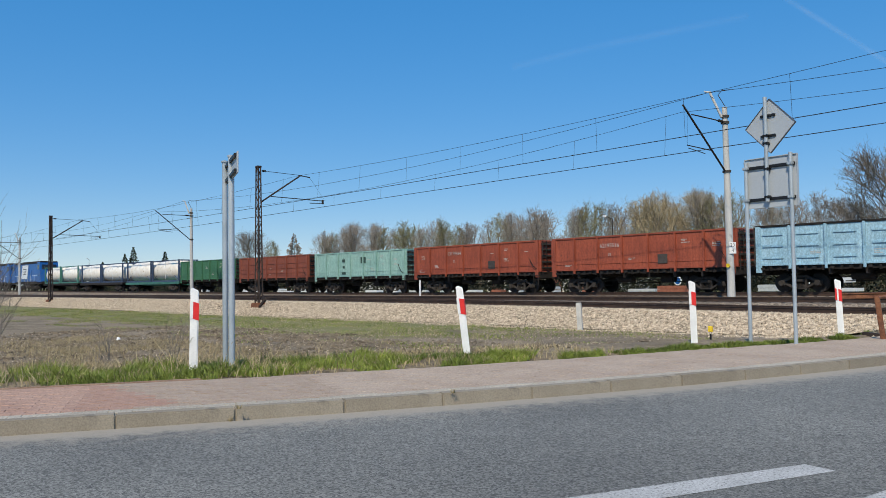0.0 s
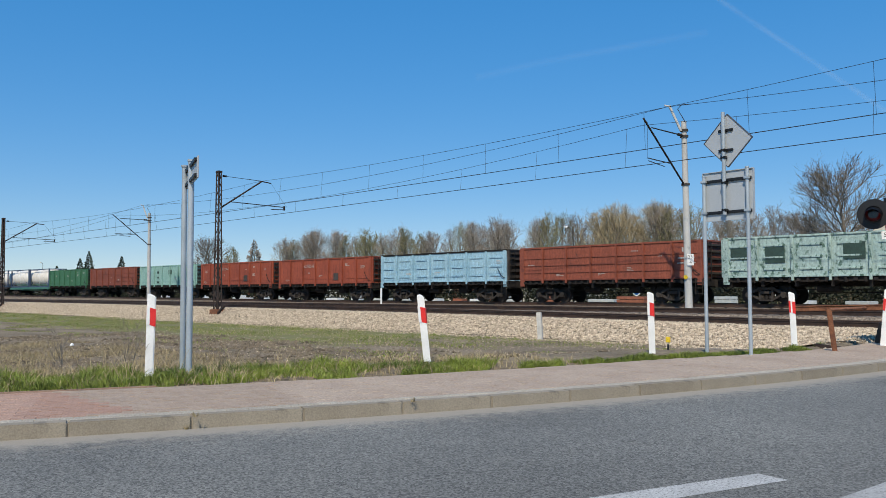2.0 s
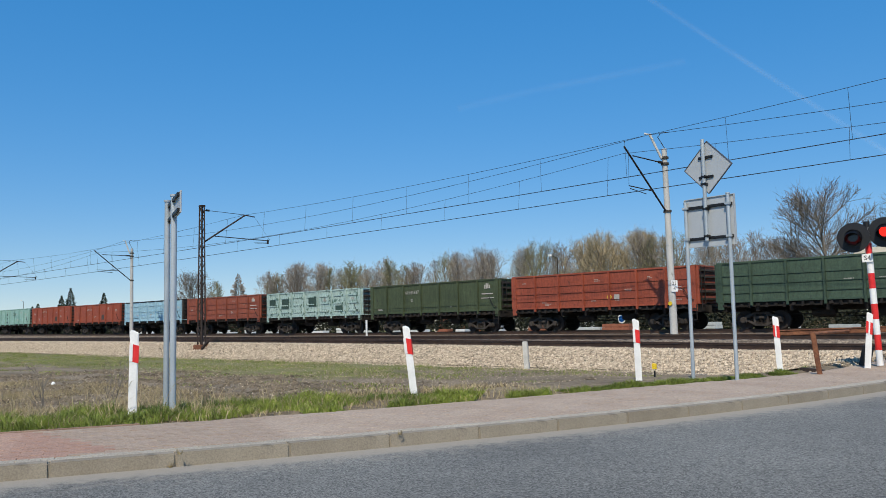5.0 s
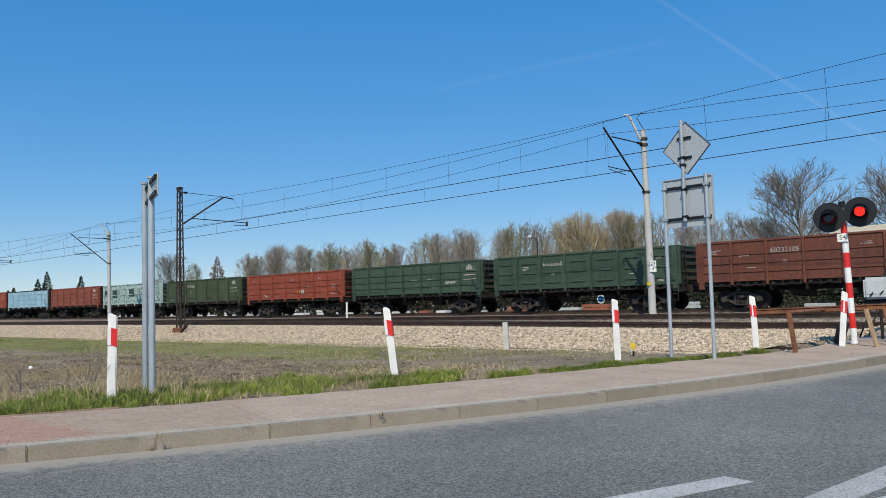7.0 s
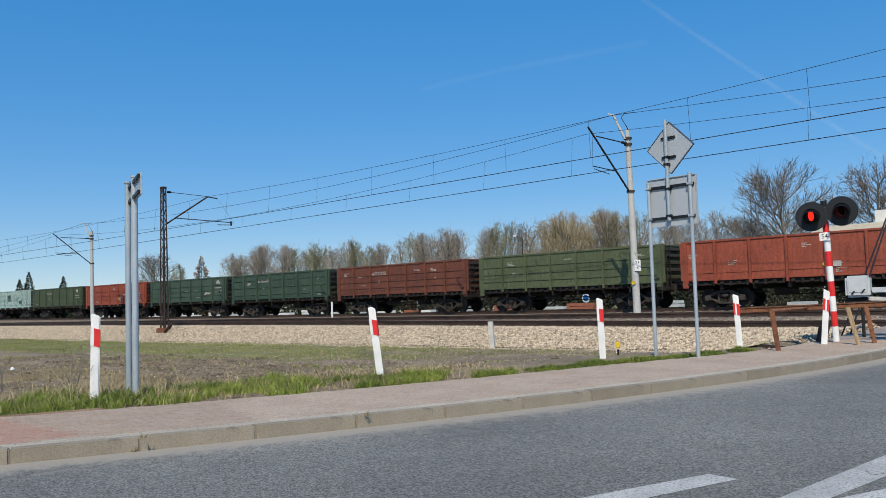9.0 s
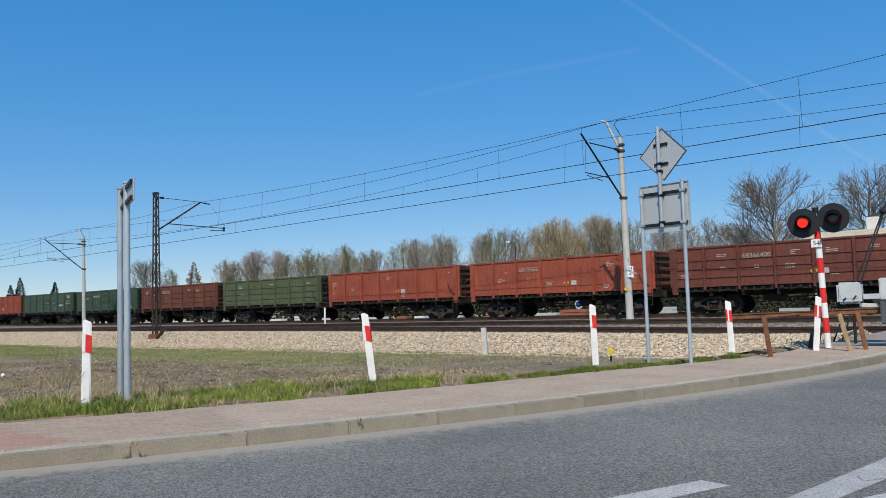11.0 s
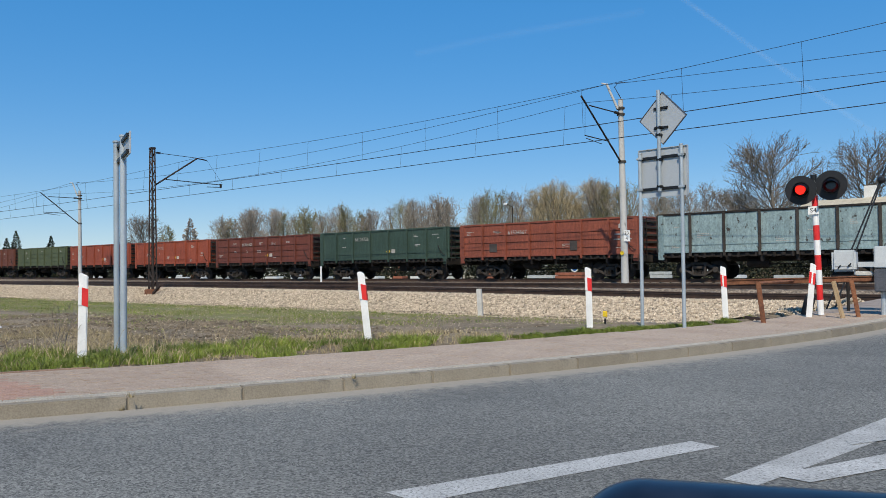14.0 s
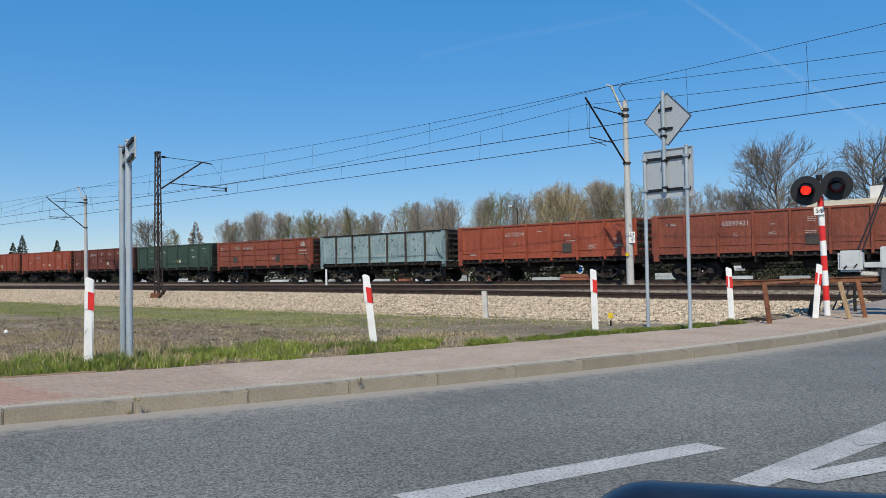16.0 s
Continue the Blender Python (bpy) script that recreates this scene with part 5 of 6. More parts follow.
def crown_tree(seed, h, wide, bare, lift, twig, limbs=20, fine=0.016, trunk_r=0.2, dense=1.0):
    """A leafless tree: a trunk with limbs that fill a rounded crown h high and wide across; bare: the clear share of the trunk, lift: how steeply the limbs rise."""
    rng = random.Random(seed)
    wood, twigs = ([], []), ([], [])

    def stick(store, pts, r0, r1, sides):
        verts, faces = store
        d = pts[-1] - pts[0]
        a = d.orthogonal().normalized()
        c = d.normalized().cross(a)
        b, k = len(verts), len(pts)
        for i, p in enumerate(pts):
            r = r0 + (r1 - r0) * i / (k - 1)
            verts.extend(p + (a * math.cos(math.tau * q / sides) + c * math.sin(math.tau * q / sides)) * r for q in range(sides))
        for i in range(k - 1):
            for q in range(sides):
                u, v = b + i * sides + q, b + i * sides + (q + 1) % sides
                faces.append((u, v, v + sides, u + sides))

    def sliver(p, q, r):
        verts, faces = twigs
        side = (q - p).orthogonal().normalized()
        side = (side * math.cos(seed + len(verts)) + (q - p).normalized().cross(side) * math.sin(seed + len(verts))) * r
        b = len(verts)
        verts.extend((p - side, p + side, q))
        faces.append((b, b + 1, b + 2))

    def bend(p, d, ln, segs, wander, up):
        pts, dd = [p], d.normalized()
        for i in range(segs):
            dd = (dd + Vector((rng.uniform(-1, 1), rng.uniform(-1, 1), rng.uniform(-1, 1))) * wander + Vector((0, 0, up))).normalized()
            pts.append(pts[-1] + dd * ln / segs)
        return pts

    def along(pts, t):
        k = t * (len(pts) - 1)
        i = min(int(k), len(pts) - 2)
        return pts[i].lerp(pts[i + 1], k - i), (pts[i + 1] - pts[i]).normalized()

    def room(p, d):
        """How far from p along d the crown's outline lies."""
        mid, rz, rx = h * (1 + bare) / 2, h * (1 - bare) / 2, wide / 2
        o = Vector((p.x / rx, p.y / rx, (p.z - mid) / rz))
        e = Vector((d.x / rx, d.y / rx, d.z / rz))
        a, b, c = e.dot(e), 2 * o.dot(e), o.dot(o) - 1
        return max(0.4, (-b + math.sqrt(max(0.0, b * b - 4 * a * c))) / (2 * a))

    def off(d, spread, up):
        side = Vector((rng.gauss(0, 1), rng.gauss(0, 1), rng.gauss(0, 1)))
        side = (side - d * side.dot(d)).normalized()
        return (d + side * spread + Vector((0, 0, up))).normalized()

    trunk = bend(Vector((0, 0, -0.3)), Vector((0, 0, 1)), h * 0.84, 6, 0.07, 0.05)
    stick(wood, trunk, trunk_r, trunk_r * 0.25, 6)
    for i in range(limbs):
        t = bare + (0.98 - bare) * (i + rng.random()) / limbs
        p, d = along(trunk, t)
        az = i * 2.4 + rng.uniform(-0.5, 0.5)
        ld = Vector((math.cos(az), math.sin(az), lift * rng.uniform(0.6, 1.4) * (0.5 + t))).normalized()
        ln = room(p, ld) * rng.uniform(0.78, 1.0)
        limb = bend(p, ld, ln, 5, 0.14, 0.06)
        r0 = trunk_r * (0.42 - 0.22 * t)
        stick(wood, limb, r0, 0.022, 4)
        for k in range(int((5 + ln * 1.1) * dense)):
            u = 0.2 + 0.8 * (k + rng.random()) / int((5 + ln * 1.1) * dense)
            p2, d2 = along(limb, min(u, 0.99))
            bd = off(d2, rng.uniform(0.5, 1.0), 0.22)
            bl = min(room(p2, bd) * rng.uniform(0.7, 1.1), h * rng.uniform(0.1, 0.2) * (1.25 - 0.5 * u))
            branch = bend(p2, bd, bl, 3, 0.16, 0.05)
            stick(twigs, branch, r0 * 0.3 + 0.008, 0.012, 3)
            for m in range(6):
                p3, d3 = along(branch, rng.uniform(0.15, 1.0) * 0.99)
                td = off(d3, rng.uniform(0.5, 1.0), 0.2)
                tl = bl * rng.uniform(0.3, 0.62)
                q3 = p3 + td * tl
                sliver(p3, q3, fine)
                for w in range(3):
                    p4 = p3.lerp(q3, rng.uniform(0.2, 0.95))
                    sliver(p4, p4 + off(td, rng.uniform(0.4, 0.9), 0.2) * tl * rng.uniform(0.35, 0.7), fine * 0.75)
    return raw_mesh("trunk", *wood, BARK), raw_mesh("crown", *twigs, twig)


TREES = {}


def add_tree(kind, x, y, scale, turn, label):
    if kind not in TREES:
        TREES[kind] = crown_tree(*kind)
    t = root("bare_tree", pose(x, y, ground_z(x, y), 0, 0, turn) @ Matrix.Scale(scale, 4), label, "tree", "bare trees behind the line")
    put("trunk", TREES[kind][0], t)
    put("crown", TREES[kind][1], t)


TALL = [(s, 12.6, w, 0.2, 2.0, tw, 19, 0.017, 0.19, 0.85) for s, w, tw in ((11, 5.6, TWIG), (12, 5.0, TWIG), (13, 6.0, TWIG), (14, 5.4, TWIG), (15, 4.8, TWIG_GREEN), (16, 6.2, TWIG))]
SLIM = [(s, 12.2, 4.4, 0.1, 2.0, TWIG_GREEN, 22, 0.02, 0.15, 1.1) for s in (41, 42)]
WILLOW = [(s, 12.2, 8.8, 0.08, 1.7, TWIG_TAN, 28, 0.018, 0.18, 1.15) for s in (31, 32)]
BROAD = [(s, 13.8, 11.4, 0.12, 0.5, TWIG_DARK, 38, 0.017, 0.28, 1.5) for s in (21, 22)]
LOW = [(51, 7.0, 6.0, 0.08, 1.0, TWIG_DARK, 18, 0.018, 0.12, 1.1), (52, 7.4, 5.4, 0.08, 1.1, TWIG, 18, 0.018, 0.12, 1.1)]
rng = random.Random(5)
# the row of tall trees; its height steps up towards the willows near the crossing
x = -150.0
while x < -44:
    y = 98 + rng.uniform(-4, 5)
    size = 0.98 + 0.03 * smooth_step((x + 100) / 28) - 0.16 * smooth_step((x + 58) / 12) + 0.1 * smooth_step((-122 - x) / 8) * smooth_step((x + 146) / 8)
    if -69 < x < -57:
        kind = rng.choice(WILLOW)
    elif -128 < x < -106 and rng.random() < 0.5:
        kind = rng.choice(SLIM)
    else:
        kind = rng.choice(TALL)
    label = {WILLOW[0]: "dense tan budding tree in the row", WILLOW[1]: "dense tan budding tree in the row", SLIM[0]: "slim greening tree in the row", SLIM[1]: "slim greening tree in the row"}.get(kind, "tall bare tree with fine grey-brown twigs")
    add_tree(kind, x, y, size * rng.uniform(0.93, 1.04), rng.uniform(0, 360), label)
    x += rng.uniform(1.4, 2.4) if not -106 < x < -101 else 4.2
# a second, looser row behind it
x = -128.0
while x < -40:
    add_tree(rng.choice(TALL), x, 112 + rng.uniform(-3, 3), rng.uniform(0.92, 1.06), rng.uniform(0, 360), "tall bare tree of the back row")
    x += rng.uniform(4.0, 6.5)
for x, y, sc, k in ((-31.0, 88, 1.06, 0), (-21.5, 88, 1.0, 1), (-13.5, 90, 0.98, 0), (-37.5, 92, 0.72, 1)):
    add_tree(BROAD[k], x, y, sc, x * 37, "large bare spreading tree with dense twigs")
for x, y, sc in ((-47, 92, 1.05), (-42.5, 90, 1.1), (-39, 86, 1.0), (-35.5, 84, 0.9), (-27, 84, 0.95), (-24.5, 85, 1.1), (-17.5, 85, 1.15), (-52, 94, 1.1), (-10, 86, 1.1)):
    add_tree(LOW[int(-x) % 2], x, y, sc, x * 53, "low bare shrubby tree with tangled twigs")
add_tree(BROAD[0], -177, 98, 1.04, 10, "bare rounded tree standing alone")
add_tree(SLIM[0], -167.5, 98, 0.95, 80, "slim greening tree beside the rounded tree")


def conifer(x, y, h, green, label):
    g = root("conifer" if green else "larch_tree", pose(x, y, 0), label, "tree", "conifers behind the line")
    r = random.Random(int(x * 3))
    bm = bmesh.new()
    tube(bm, (0, 0, 0), (0, 0, h), 0.16, 0.03, seg=6)
    part("trunk", bm, BARK, g)
    verts, faces = [], []
    for i in range(900):
        z = h * (0.12 + 0.88 * r.random() ** 1.2)
        reach = ((1 - z / h) * h * 0.34 + 0.25) * r.uniform(0.6, 1.15)
        a = r.uniform(0, math.tau)
        d = Vector((math.cos(a), math.sin(a), -0.25 if green else 0.25))
        p = d * reach * r.uniform(0.1, 0.5) + Vector((0, 0, z))
        q = d * reach * r.uniform(0.75, 1.05) + Vector((0, 0, z))
        s = Vector((-d.y, d.x, 0)) * (0.16 if green else 0.03)
        b = len(verts)
        verts += [p - s, p + s, q + s * 0.2 + Vector((0, 0, 0.1)), q - s * 0.2 - Vector((0, 0, 0.1))]
        faces.append((b, b + 1, b + 2, b + 3))
    put("crown", raw_mesh("crown", verts, faces, NEEDLE if green else TWIG), g)


for x, y, h, gr in ((-223.5, 88, 12.2, True), (-229.5, 88, 10.5, True), (-252, 90, 9, True), (-158, 98, 12.6, False), (-203, 88, 10.2, True), (-207.5, 89, 7.2, True), (-245, 86, 8, True)):
    conifer(x, y, h, gr, "dark green spruce behind the line" if gr else "bare conical larch behind the line")


def thicket():
    """Far scrub under the trees: a mass of upright twigs."""
    r = random.Random(8)
    verts, faces = [], []
    for i in range(26000):
        x = r.uniform(-215, -8)
        y = r.uniform(90, 104) if x < -36 else r.uniform(80, 98)
        h = r.uniform(1.2, 5.2) * (0.75 + 0.5 * noise.noise((x * 0.08, 0, 3)))
        if x < -165:
            h *= 0.5
        b = len(verts)
        lean = Vector((r.uniform(-0.35, 0.35), r.uniform(-0.2, 0.2), 0)) * h
        w = r.uniform(0.02, 0.06)
        verts += [(x - w, y, -0.1), (x + w, y, -0.1), (x + lean.x + 0.008, y + lean.y, h), (x + lean.x - 0.008, y + lean.y, h)]
        faces.append((b, b + 1, b + 2, b + 3))
    tagged(put("scrub", raw_mesh("scrub", verts, faces, SCRUB)), "brown leafless scrub under the far trees", "scrub", kind="stuff")


thicket()


def hedge():
    """A dense dark evergreen hedge along the yard: many small leaf clumps on short stems."""
    r = random.Random(12)
    verts, faces = [], []
    for i in range(52000):
        x = -8 - 190 * r.random() ** 1.5
        tall = 2.0 + 1.1 * noise.noise((x * 0.21, 0, 5)) + 0.5 * noise.noise((x * 0.9, 0, 6))
        y = 59 + r.uniform(-0.9, 0.9)
        z = tall * r.random() ** 0.8
        s = r.uniform(0.12, 0.26)
        d = Vector((r.uniform(-1, 1), r.uniform(-1, 0.2), r.uniform(-0.6, 1))).normalized()
        a = d.orthogonal().normalized() * s * 0.5
        p = Vector((x, y, z))
        b = len(verts)
        verts += [p - a, p + d * s * 0.6 - d.cross(a) * 0.4, p + d * s * 1.6, p + a]
        faces.append((b, b + 1, b + 2, b + 3))
    tagged(put("hedge", raw_mesh("hedge", verts, faces, EVERGREEN)), "dark evergreen hedge beyond the broad-gauge track", "hedge", kind="stuff")


hedge()


def house(x0, x1, y0, y1, wall_h, label, gates=0, flat=True):
    g = root("house", pose((x0 + x1) / 2, (y0 + y1) / 2, 0), label, "house", "buildings behind the line")
    w, d = x1 - x0, y1 - y0
    bm = bmesh.new()
    box(bm, (0, 0, wall_h / 2 - 0.3), (w, d, wall_h + 0.6))
    part("wall", bm, PLASTER, g)
    bm = bmesh.new()
    vs = box(bm, (0, 0, wall_h + 0.35), (w + 0.6, d + 0.6, 0.7))
    for v in vs:
        if v.co.z > wall_h + 0.4:
            v.co.y *= 0.5
    part("roof", bm, ROOF, g)
    n = max(2, int(w / 2.6))
    for i in range(n):
        bm = bmesh.new()
        big = i < gates
        box(bm, (-w / 2 + (i + 0.5) * w / n, -d / 2 - 0.02, 1.15 if big else 1.5), (1.7 if big else 0.9, 0.06, 2.1 if big else 1.1), bevel=0.02)
        part("gate" if big else "window", bm, BRICKRED if big else GLASS_DARK, g)
    return g


h = house(-23, -5, 72, 80, 5.9, "pale house with a low roof and chimney behind the wagons")
bm = bmesh.new()
box(bm, (-4.4, -1.5, 6.9), (0.9, 0.7, 1.4), bevel=0.03)
part("chimney", bm, PLASTER, h)
house(-62, -46, 62, 68, 2.4, "low white outbuilding with red-brown gates", 4)
house(-110, -92, 66, 72, 2.6, "low pale outbuilding behind the line", 2)


def street_lamp(x, y, h, label):
    g = root("street_lamp", pose(x, y, 0), label, "street lamp", "street lamps behind the line")
    bm = bmesh.new()
    tube(bm, (0, 0, 0), (0, 0, h), 0.07, 0.045, seg=8)
    tube(bm, (0, 0, h), (-0.55, -0.2, h + 0.3), 0.03, seg=6)
    part("pole", bm, BOGIE, g)
    bm = bmesh.new()
    box(bm, (-0.7, -0.24, h + 0.32), (0.45, 0.24, 0.2), bevel=0.07)
    part("lantern", bm, WHITE, g, "pale lantern")


street_lamp(-48.7, 66, 7.2, "street lamp with a pale lantern behind the wagons")
street_lamp(-205, 70, 8.0, "distant street lamp with a pale lantern")


def yard_goods():
    """Building goods stacked beyond the track, glimpsed under the wagons."""
    r = random.Random(4)
    x = -112.0
    while x < -10:
        w = r.uniform(0.9, 2.4)
        kind = r.choice(["white", "red", "white", "grey", "white"])
        g = root("goods_stack", pose(x, r.uniform(51, 55), 0.0, 0, 0, r.uniform(-10, 10)), {"red": "stack of red bricks on a pallet", "white": "stack of wrapped white goods", "grey": "stack of grey concrete blocks"}[kind], "goods stack", "stacked goods beyond the tracks")
        bm = bmesh.new()
        for k in range(r.randint(2, 3)):
            box(bm, (r.uniform(-0.03, 0.03), 0, 0.2 + k * 0.24), (w, 0.9, 0.22), bevel=0.02)
        part("load", bm, {"red": BRICKRED, "white": LOCO_WHITE, "grey": GREY}[kind], g)
        bm = bmesh.new()
        for dx in (-0.4, 0, 0.4):
            box(bm, (dx * w, 0, -0.02), (0.1, 0.9, 0.14))
        part("pallet", bm, OLDWOOD, g)
        x += w + r.uniform(1.0, 5.0)


yard_goods()


def panel_rack():
    g = root("panel_rack", pose(-23.6, 55.6, 0.0), "white boards laid on a dark low rack beyond the track", "rack", "stacked goods beyond the tracks")
    for x, w, z in ((-0.75, 1.3, 0.98), (0.7, 1.5, 1.05)):
        bm = bmesh.new()
        box(bm, (x, 0, z), (w, 0.8, 0.34), bevel=0.02)
        part("board_pile", bm, LOCO_WHITE, g, "pile of white boards")
    for x in (-1.3, -0.8, -0.3, 0.2, 0.7, 1.2):
        bm = bmesh.new()
        box(bm, (x, -0.3, 0.38), (0.06, 0.06, 0.86))
        part("leg", bm, UNDER, g)


panel_rack()


# ---- the filming car's sill ----
def car_sill():
    g = root("car_door", Matrix(), "dark car door with a rounded window ledge", "car door")
    a, c, r = Vector((-0.234, 0.447, 1.014)), Vector((0.2, 0.625, 1.018)), 0.05
    bm = bmesh.new()
    tube(bm, a, c, r, seg=40, caps=False)
    for p in (a, c):
        bmesh.ops.create_uvsphere(bm, u_segments=40, v_segments=24, radius=r, matrix=Matrix.Translation(p))
    part("window_ledge", bm, CAR_DARK, g, smooth=True)
    bm = bmesh.new()
    mid = (a + c) / 2
    box(bm, (mid.x, mid.y, 0.49), ((c - a).length, 0.06, 1.0), pose(0, 0, 0, 0, 0, math.degrees(math.atan2(c.y - a.y, c.x - a.x))), bevel=0.01)
    part("door_panel", bm, CAR_DARK, g)


car_sill()


# ---- bushes, grass and stones ----
def bush(x, y, h, stems, seed, label):
    g = root("bare_bush", pose(x, y, ground_z(x, y)), label, "bush", "bare bushes in the field")
    r = random.Random(seed)
    for i in range(stems):
        key = (seed + i, h, 0.6, BARK, 2, 4, 0.017, 0.0035)
        if key not in TREES:
            TREES[key] = tree_meshes(*key)
        m = pose(r.uniform(-0.25, 0.25), r.uniform(-0.25, 0.25), 0, r.uniform(-16, 16), r.uniform(-16, 16), r.uniform(0, 360)) @ Matrix.Scale(r.uniform(0.6, 1.05), 4)
        stem = put("stem", TREES[key][0], g, m)
        put("twig", TREES[key][1], stem)


bush(-16.3, 3.75, 3.6, 5, 71, "leafless thin bush at the edge of the field")
bush(-15.15, 6.66, 1.9, 2, 81, "small leafless sapling in the field")
bush(-15.6, 6.0, 1.4, 1, 91, "small leafless sapling in the field")


def verge_point(y, off):
    p = Vector((kerb_x(y), y, 0)) + kerb_normal(y) * off
    return p.x, p.y


def blades(name, count, place, low, high, material, label, seed, width=0.006):
    r = random.Random(seed)
    verts, faces = [], []
    while len(faces) < count:
        spot = place(r)
        if spot is None:
            continue
        x, y, k = spot
        z = ground_z(x, y) - 0.02
        h = r.uniform(low, high) * k
        a = r.uniform(0, math.tau)
        dx, dy = math.cos(a) * width, math.sin(a) * width
        lx, ly = r.gauss(0, 0.5) * h, r.gauss(0, 0.5) * h
        b = len(verts)
        verts += [(x - dx, y - dy, z), (x + dx, y + dy, z), (x + lx * 0.4 + dx * 0.8, y + ly * 0.4 + dy * 0.8, z + h * 0.6), (x + lx * 0.4 - dx * 0.8, y + ly * 0.4 - dy * 0.8, z + h * 0.6), (x + lx, y + ly, z + h)]
        faces += [(b, b + 1, b + 2, b + 3), (b + 3, b + 2, b + 4)]
    tagged(put(name, raw_mesh(name, verts, faces, material)), label, "grass", kind="stuff")


def verge_place(r):
    y = r.uniform(-1.5, 17.2)
    wide = 2.0 - 1.45 * smooth_step((y - 5.5) / 4)
    d = r.random() ** 1.3 * wide
    x, yy = verge_point(y, pave_width(y) + 0.02 + d)
    n = noise.noise((x * 1.3, yy * 1.3, 4))
    if n < -0.18 and d > 0.2:
        return None
    edge = smooth_step(d / 0.35)
    return x, yy, (0.35 + 0.65 * edge) * (0.5 + 0.9 * max(0, n) + 0.9 * max(0, noise.noise((x * 4, yy * 4, 1)))) * (1 - 0.45 * smooth_step((y - 8) / 4))


def verge_dry(r):
    y = -1.5 + 11.5 * r.random() ** 1.5
    x, yy = verge_point(y, pave_width(y) + 0.05 + r.random() * 2.6)
    return x, yy, 0.8 + 0.6 * noise.noise((x, yy, 9))


def stalk_place(r):
    y = -1.5 + 7.5 * r.random()
    x, yy = verge_point(y, pave_width(y) + 0.5 + r.random() * 3.5)
    return x, yy, 0.8 + 0.5 * noise.noise((x, yy, 3))


def turf_place(r):
    x, y = r.uniform(-85, -9), r.uniform(14, 26.8)
    n = noise.noise((x * 0.25, y * 0.5, 7)) + 0.3 * smooth_step((y - 17) / 4) * smooth_step((-14 - x) / 10)
    return (x, y, 0.6 + n) if n > 0.08 else None


def field_dry(r):
    x, y = r.uniform(-34, -11), r.uniform(3.5, 13)
    if (kerb_x(y) - x) * 0.92 < pave_width(y) + 1.2:
        return None
    n = noise.noise((x * 0.4, y * 0.4, 2))
    return (x, y, 0.7 + n) if n > -0.1 and x < -9 - 0.6 * y else None


blades("verge_grass", 210000, verge_place, 0.04, 0.2, GRASS, "fresh green verge grass along the pavement", 1, 0.0045)
blades("dry_stalks", 420, stalk_place, 0.3, 0.75, DRY, "thin dry stalks standing in the verge", 6, 0.004)
blades("verge_straw", 16000, verge_dry, 0.05, 0.18, DRY, "dry straw among the verge grass", 2)
blades("turf", 62000, turf_place, 0.05, 0.11, GRASS, "short thin turf below the ballast", 3, 0.012)
blades("turf_straw", 38000, turf_place, 0.04, 0.1, DRY, "dead blades in the thin turf", 5, 0.012)
blades("dry_weeds", 40000, field_dry, 0.05, 0.26, DRY, "dry weeds and straw in the field", 4, 0.005)


def clods():
    """Lumps of turned soil and small stones over the bare field."""
    r = random.Random(17)
    verts, faces = [], []
    while len(faces) < 8 * 15000:
        x, y = r.uniform(-40, -9), r.uniform(4, 19)
        if (kerb_x(y) - x) * 0.92 < pave_width(y) + 1.0 or noise.noise((x * 0.35, y * 0.35, 6)) < r.uniform(-0.5, 0.25):
            continue
        s = 0.018 + 0.07 * r.random() ** 3
        z, b = ground_z(x, y), len(verts)
        a = r.uniform(0, math.tau)
        for k in range(4):
            u = a + k * math.pi / 2 + r.uniform(-0.4, 0.4)
            q = s * r.uniform(0.8, 1.5)
            verts.append((x + math.cos(u) * q, y + math.sin(u) * q, z + s * r.uniform(-0.1, 0.3)))
        verts += [(x + r.uniform(-0.3, 0.3) * s, y, z + s * r.uniform(0.6, 1.1)), (x, y, z - s)]
        for k in range(4):
            faces += [(b + k, b + (k + 1) % 4, b + 4), (b + (k + 1) % 4, b + k, b + 5)]
    tagged(put("soil_clods", raw_mesh("soil_clods", verts, faces, CLOD)), "dry brown clods of soil on the bare field", "soil", kind="stuff")


CLOD = surface("soil_clod", (0.095, 0.071, 0.045), (0.26, 0.208, 0.14), 1.2, 0.95, 0.2, fine=12, grain=0.5, object_space=False)
clods()


def weed(x, y, z, seed, label):
    r = random.Random(seed)
    verts, faces = [], []
    for i in range(46):
        a, h = r.uniform(0, math.tau), r.uniform(0.02, 0.06)
        d = Vector((math.cos(a), math.sin(a), 0))
        w = Vector((-d.y, d.x, 0)) * 0.0025
        p, q = d * 0.015, d * r.uniform(0.02, 0.055) + Vector((0, 0, h))
        b = len(verts)
        verts += [p - w, p + w, q]
        faces.append((b, b + 1, b + 2))
    tagged(put("weed", raw_mesh("weed", verts, faces, DRY), at=pose(x, y, z)), label, "weed")


weed(-6.70, 3.58, 0.12, 1, "dry weed growing from a kerb joint")
weed(-6.82, 3.56, 0.0, 3, "dry weed at the foot of the kerb")
weed(-6.05, 5.55, 0.12, 5, "dry weed growing from a kerb joint")
weed(-7.3, 2.55, 0.0, 7, "small dry weed at the foot of the kerb")


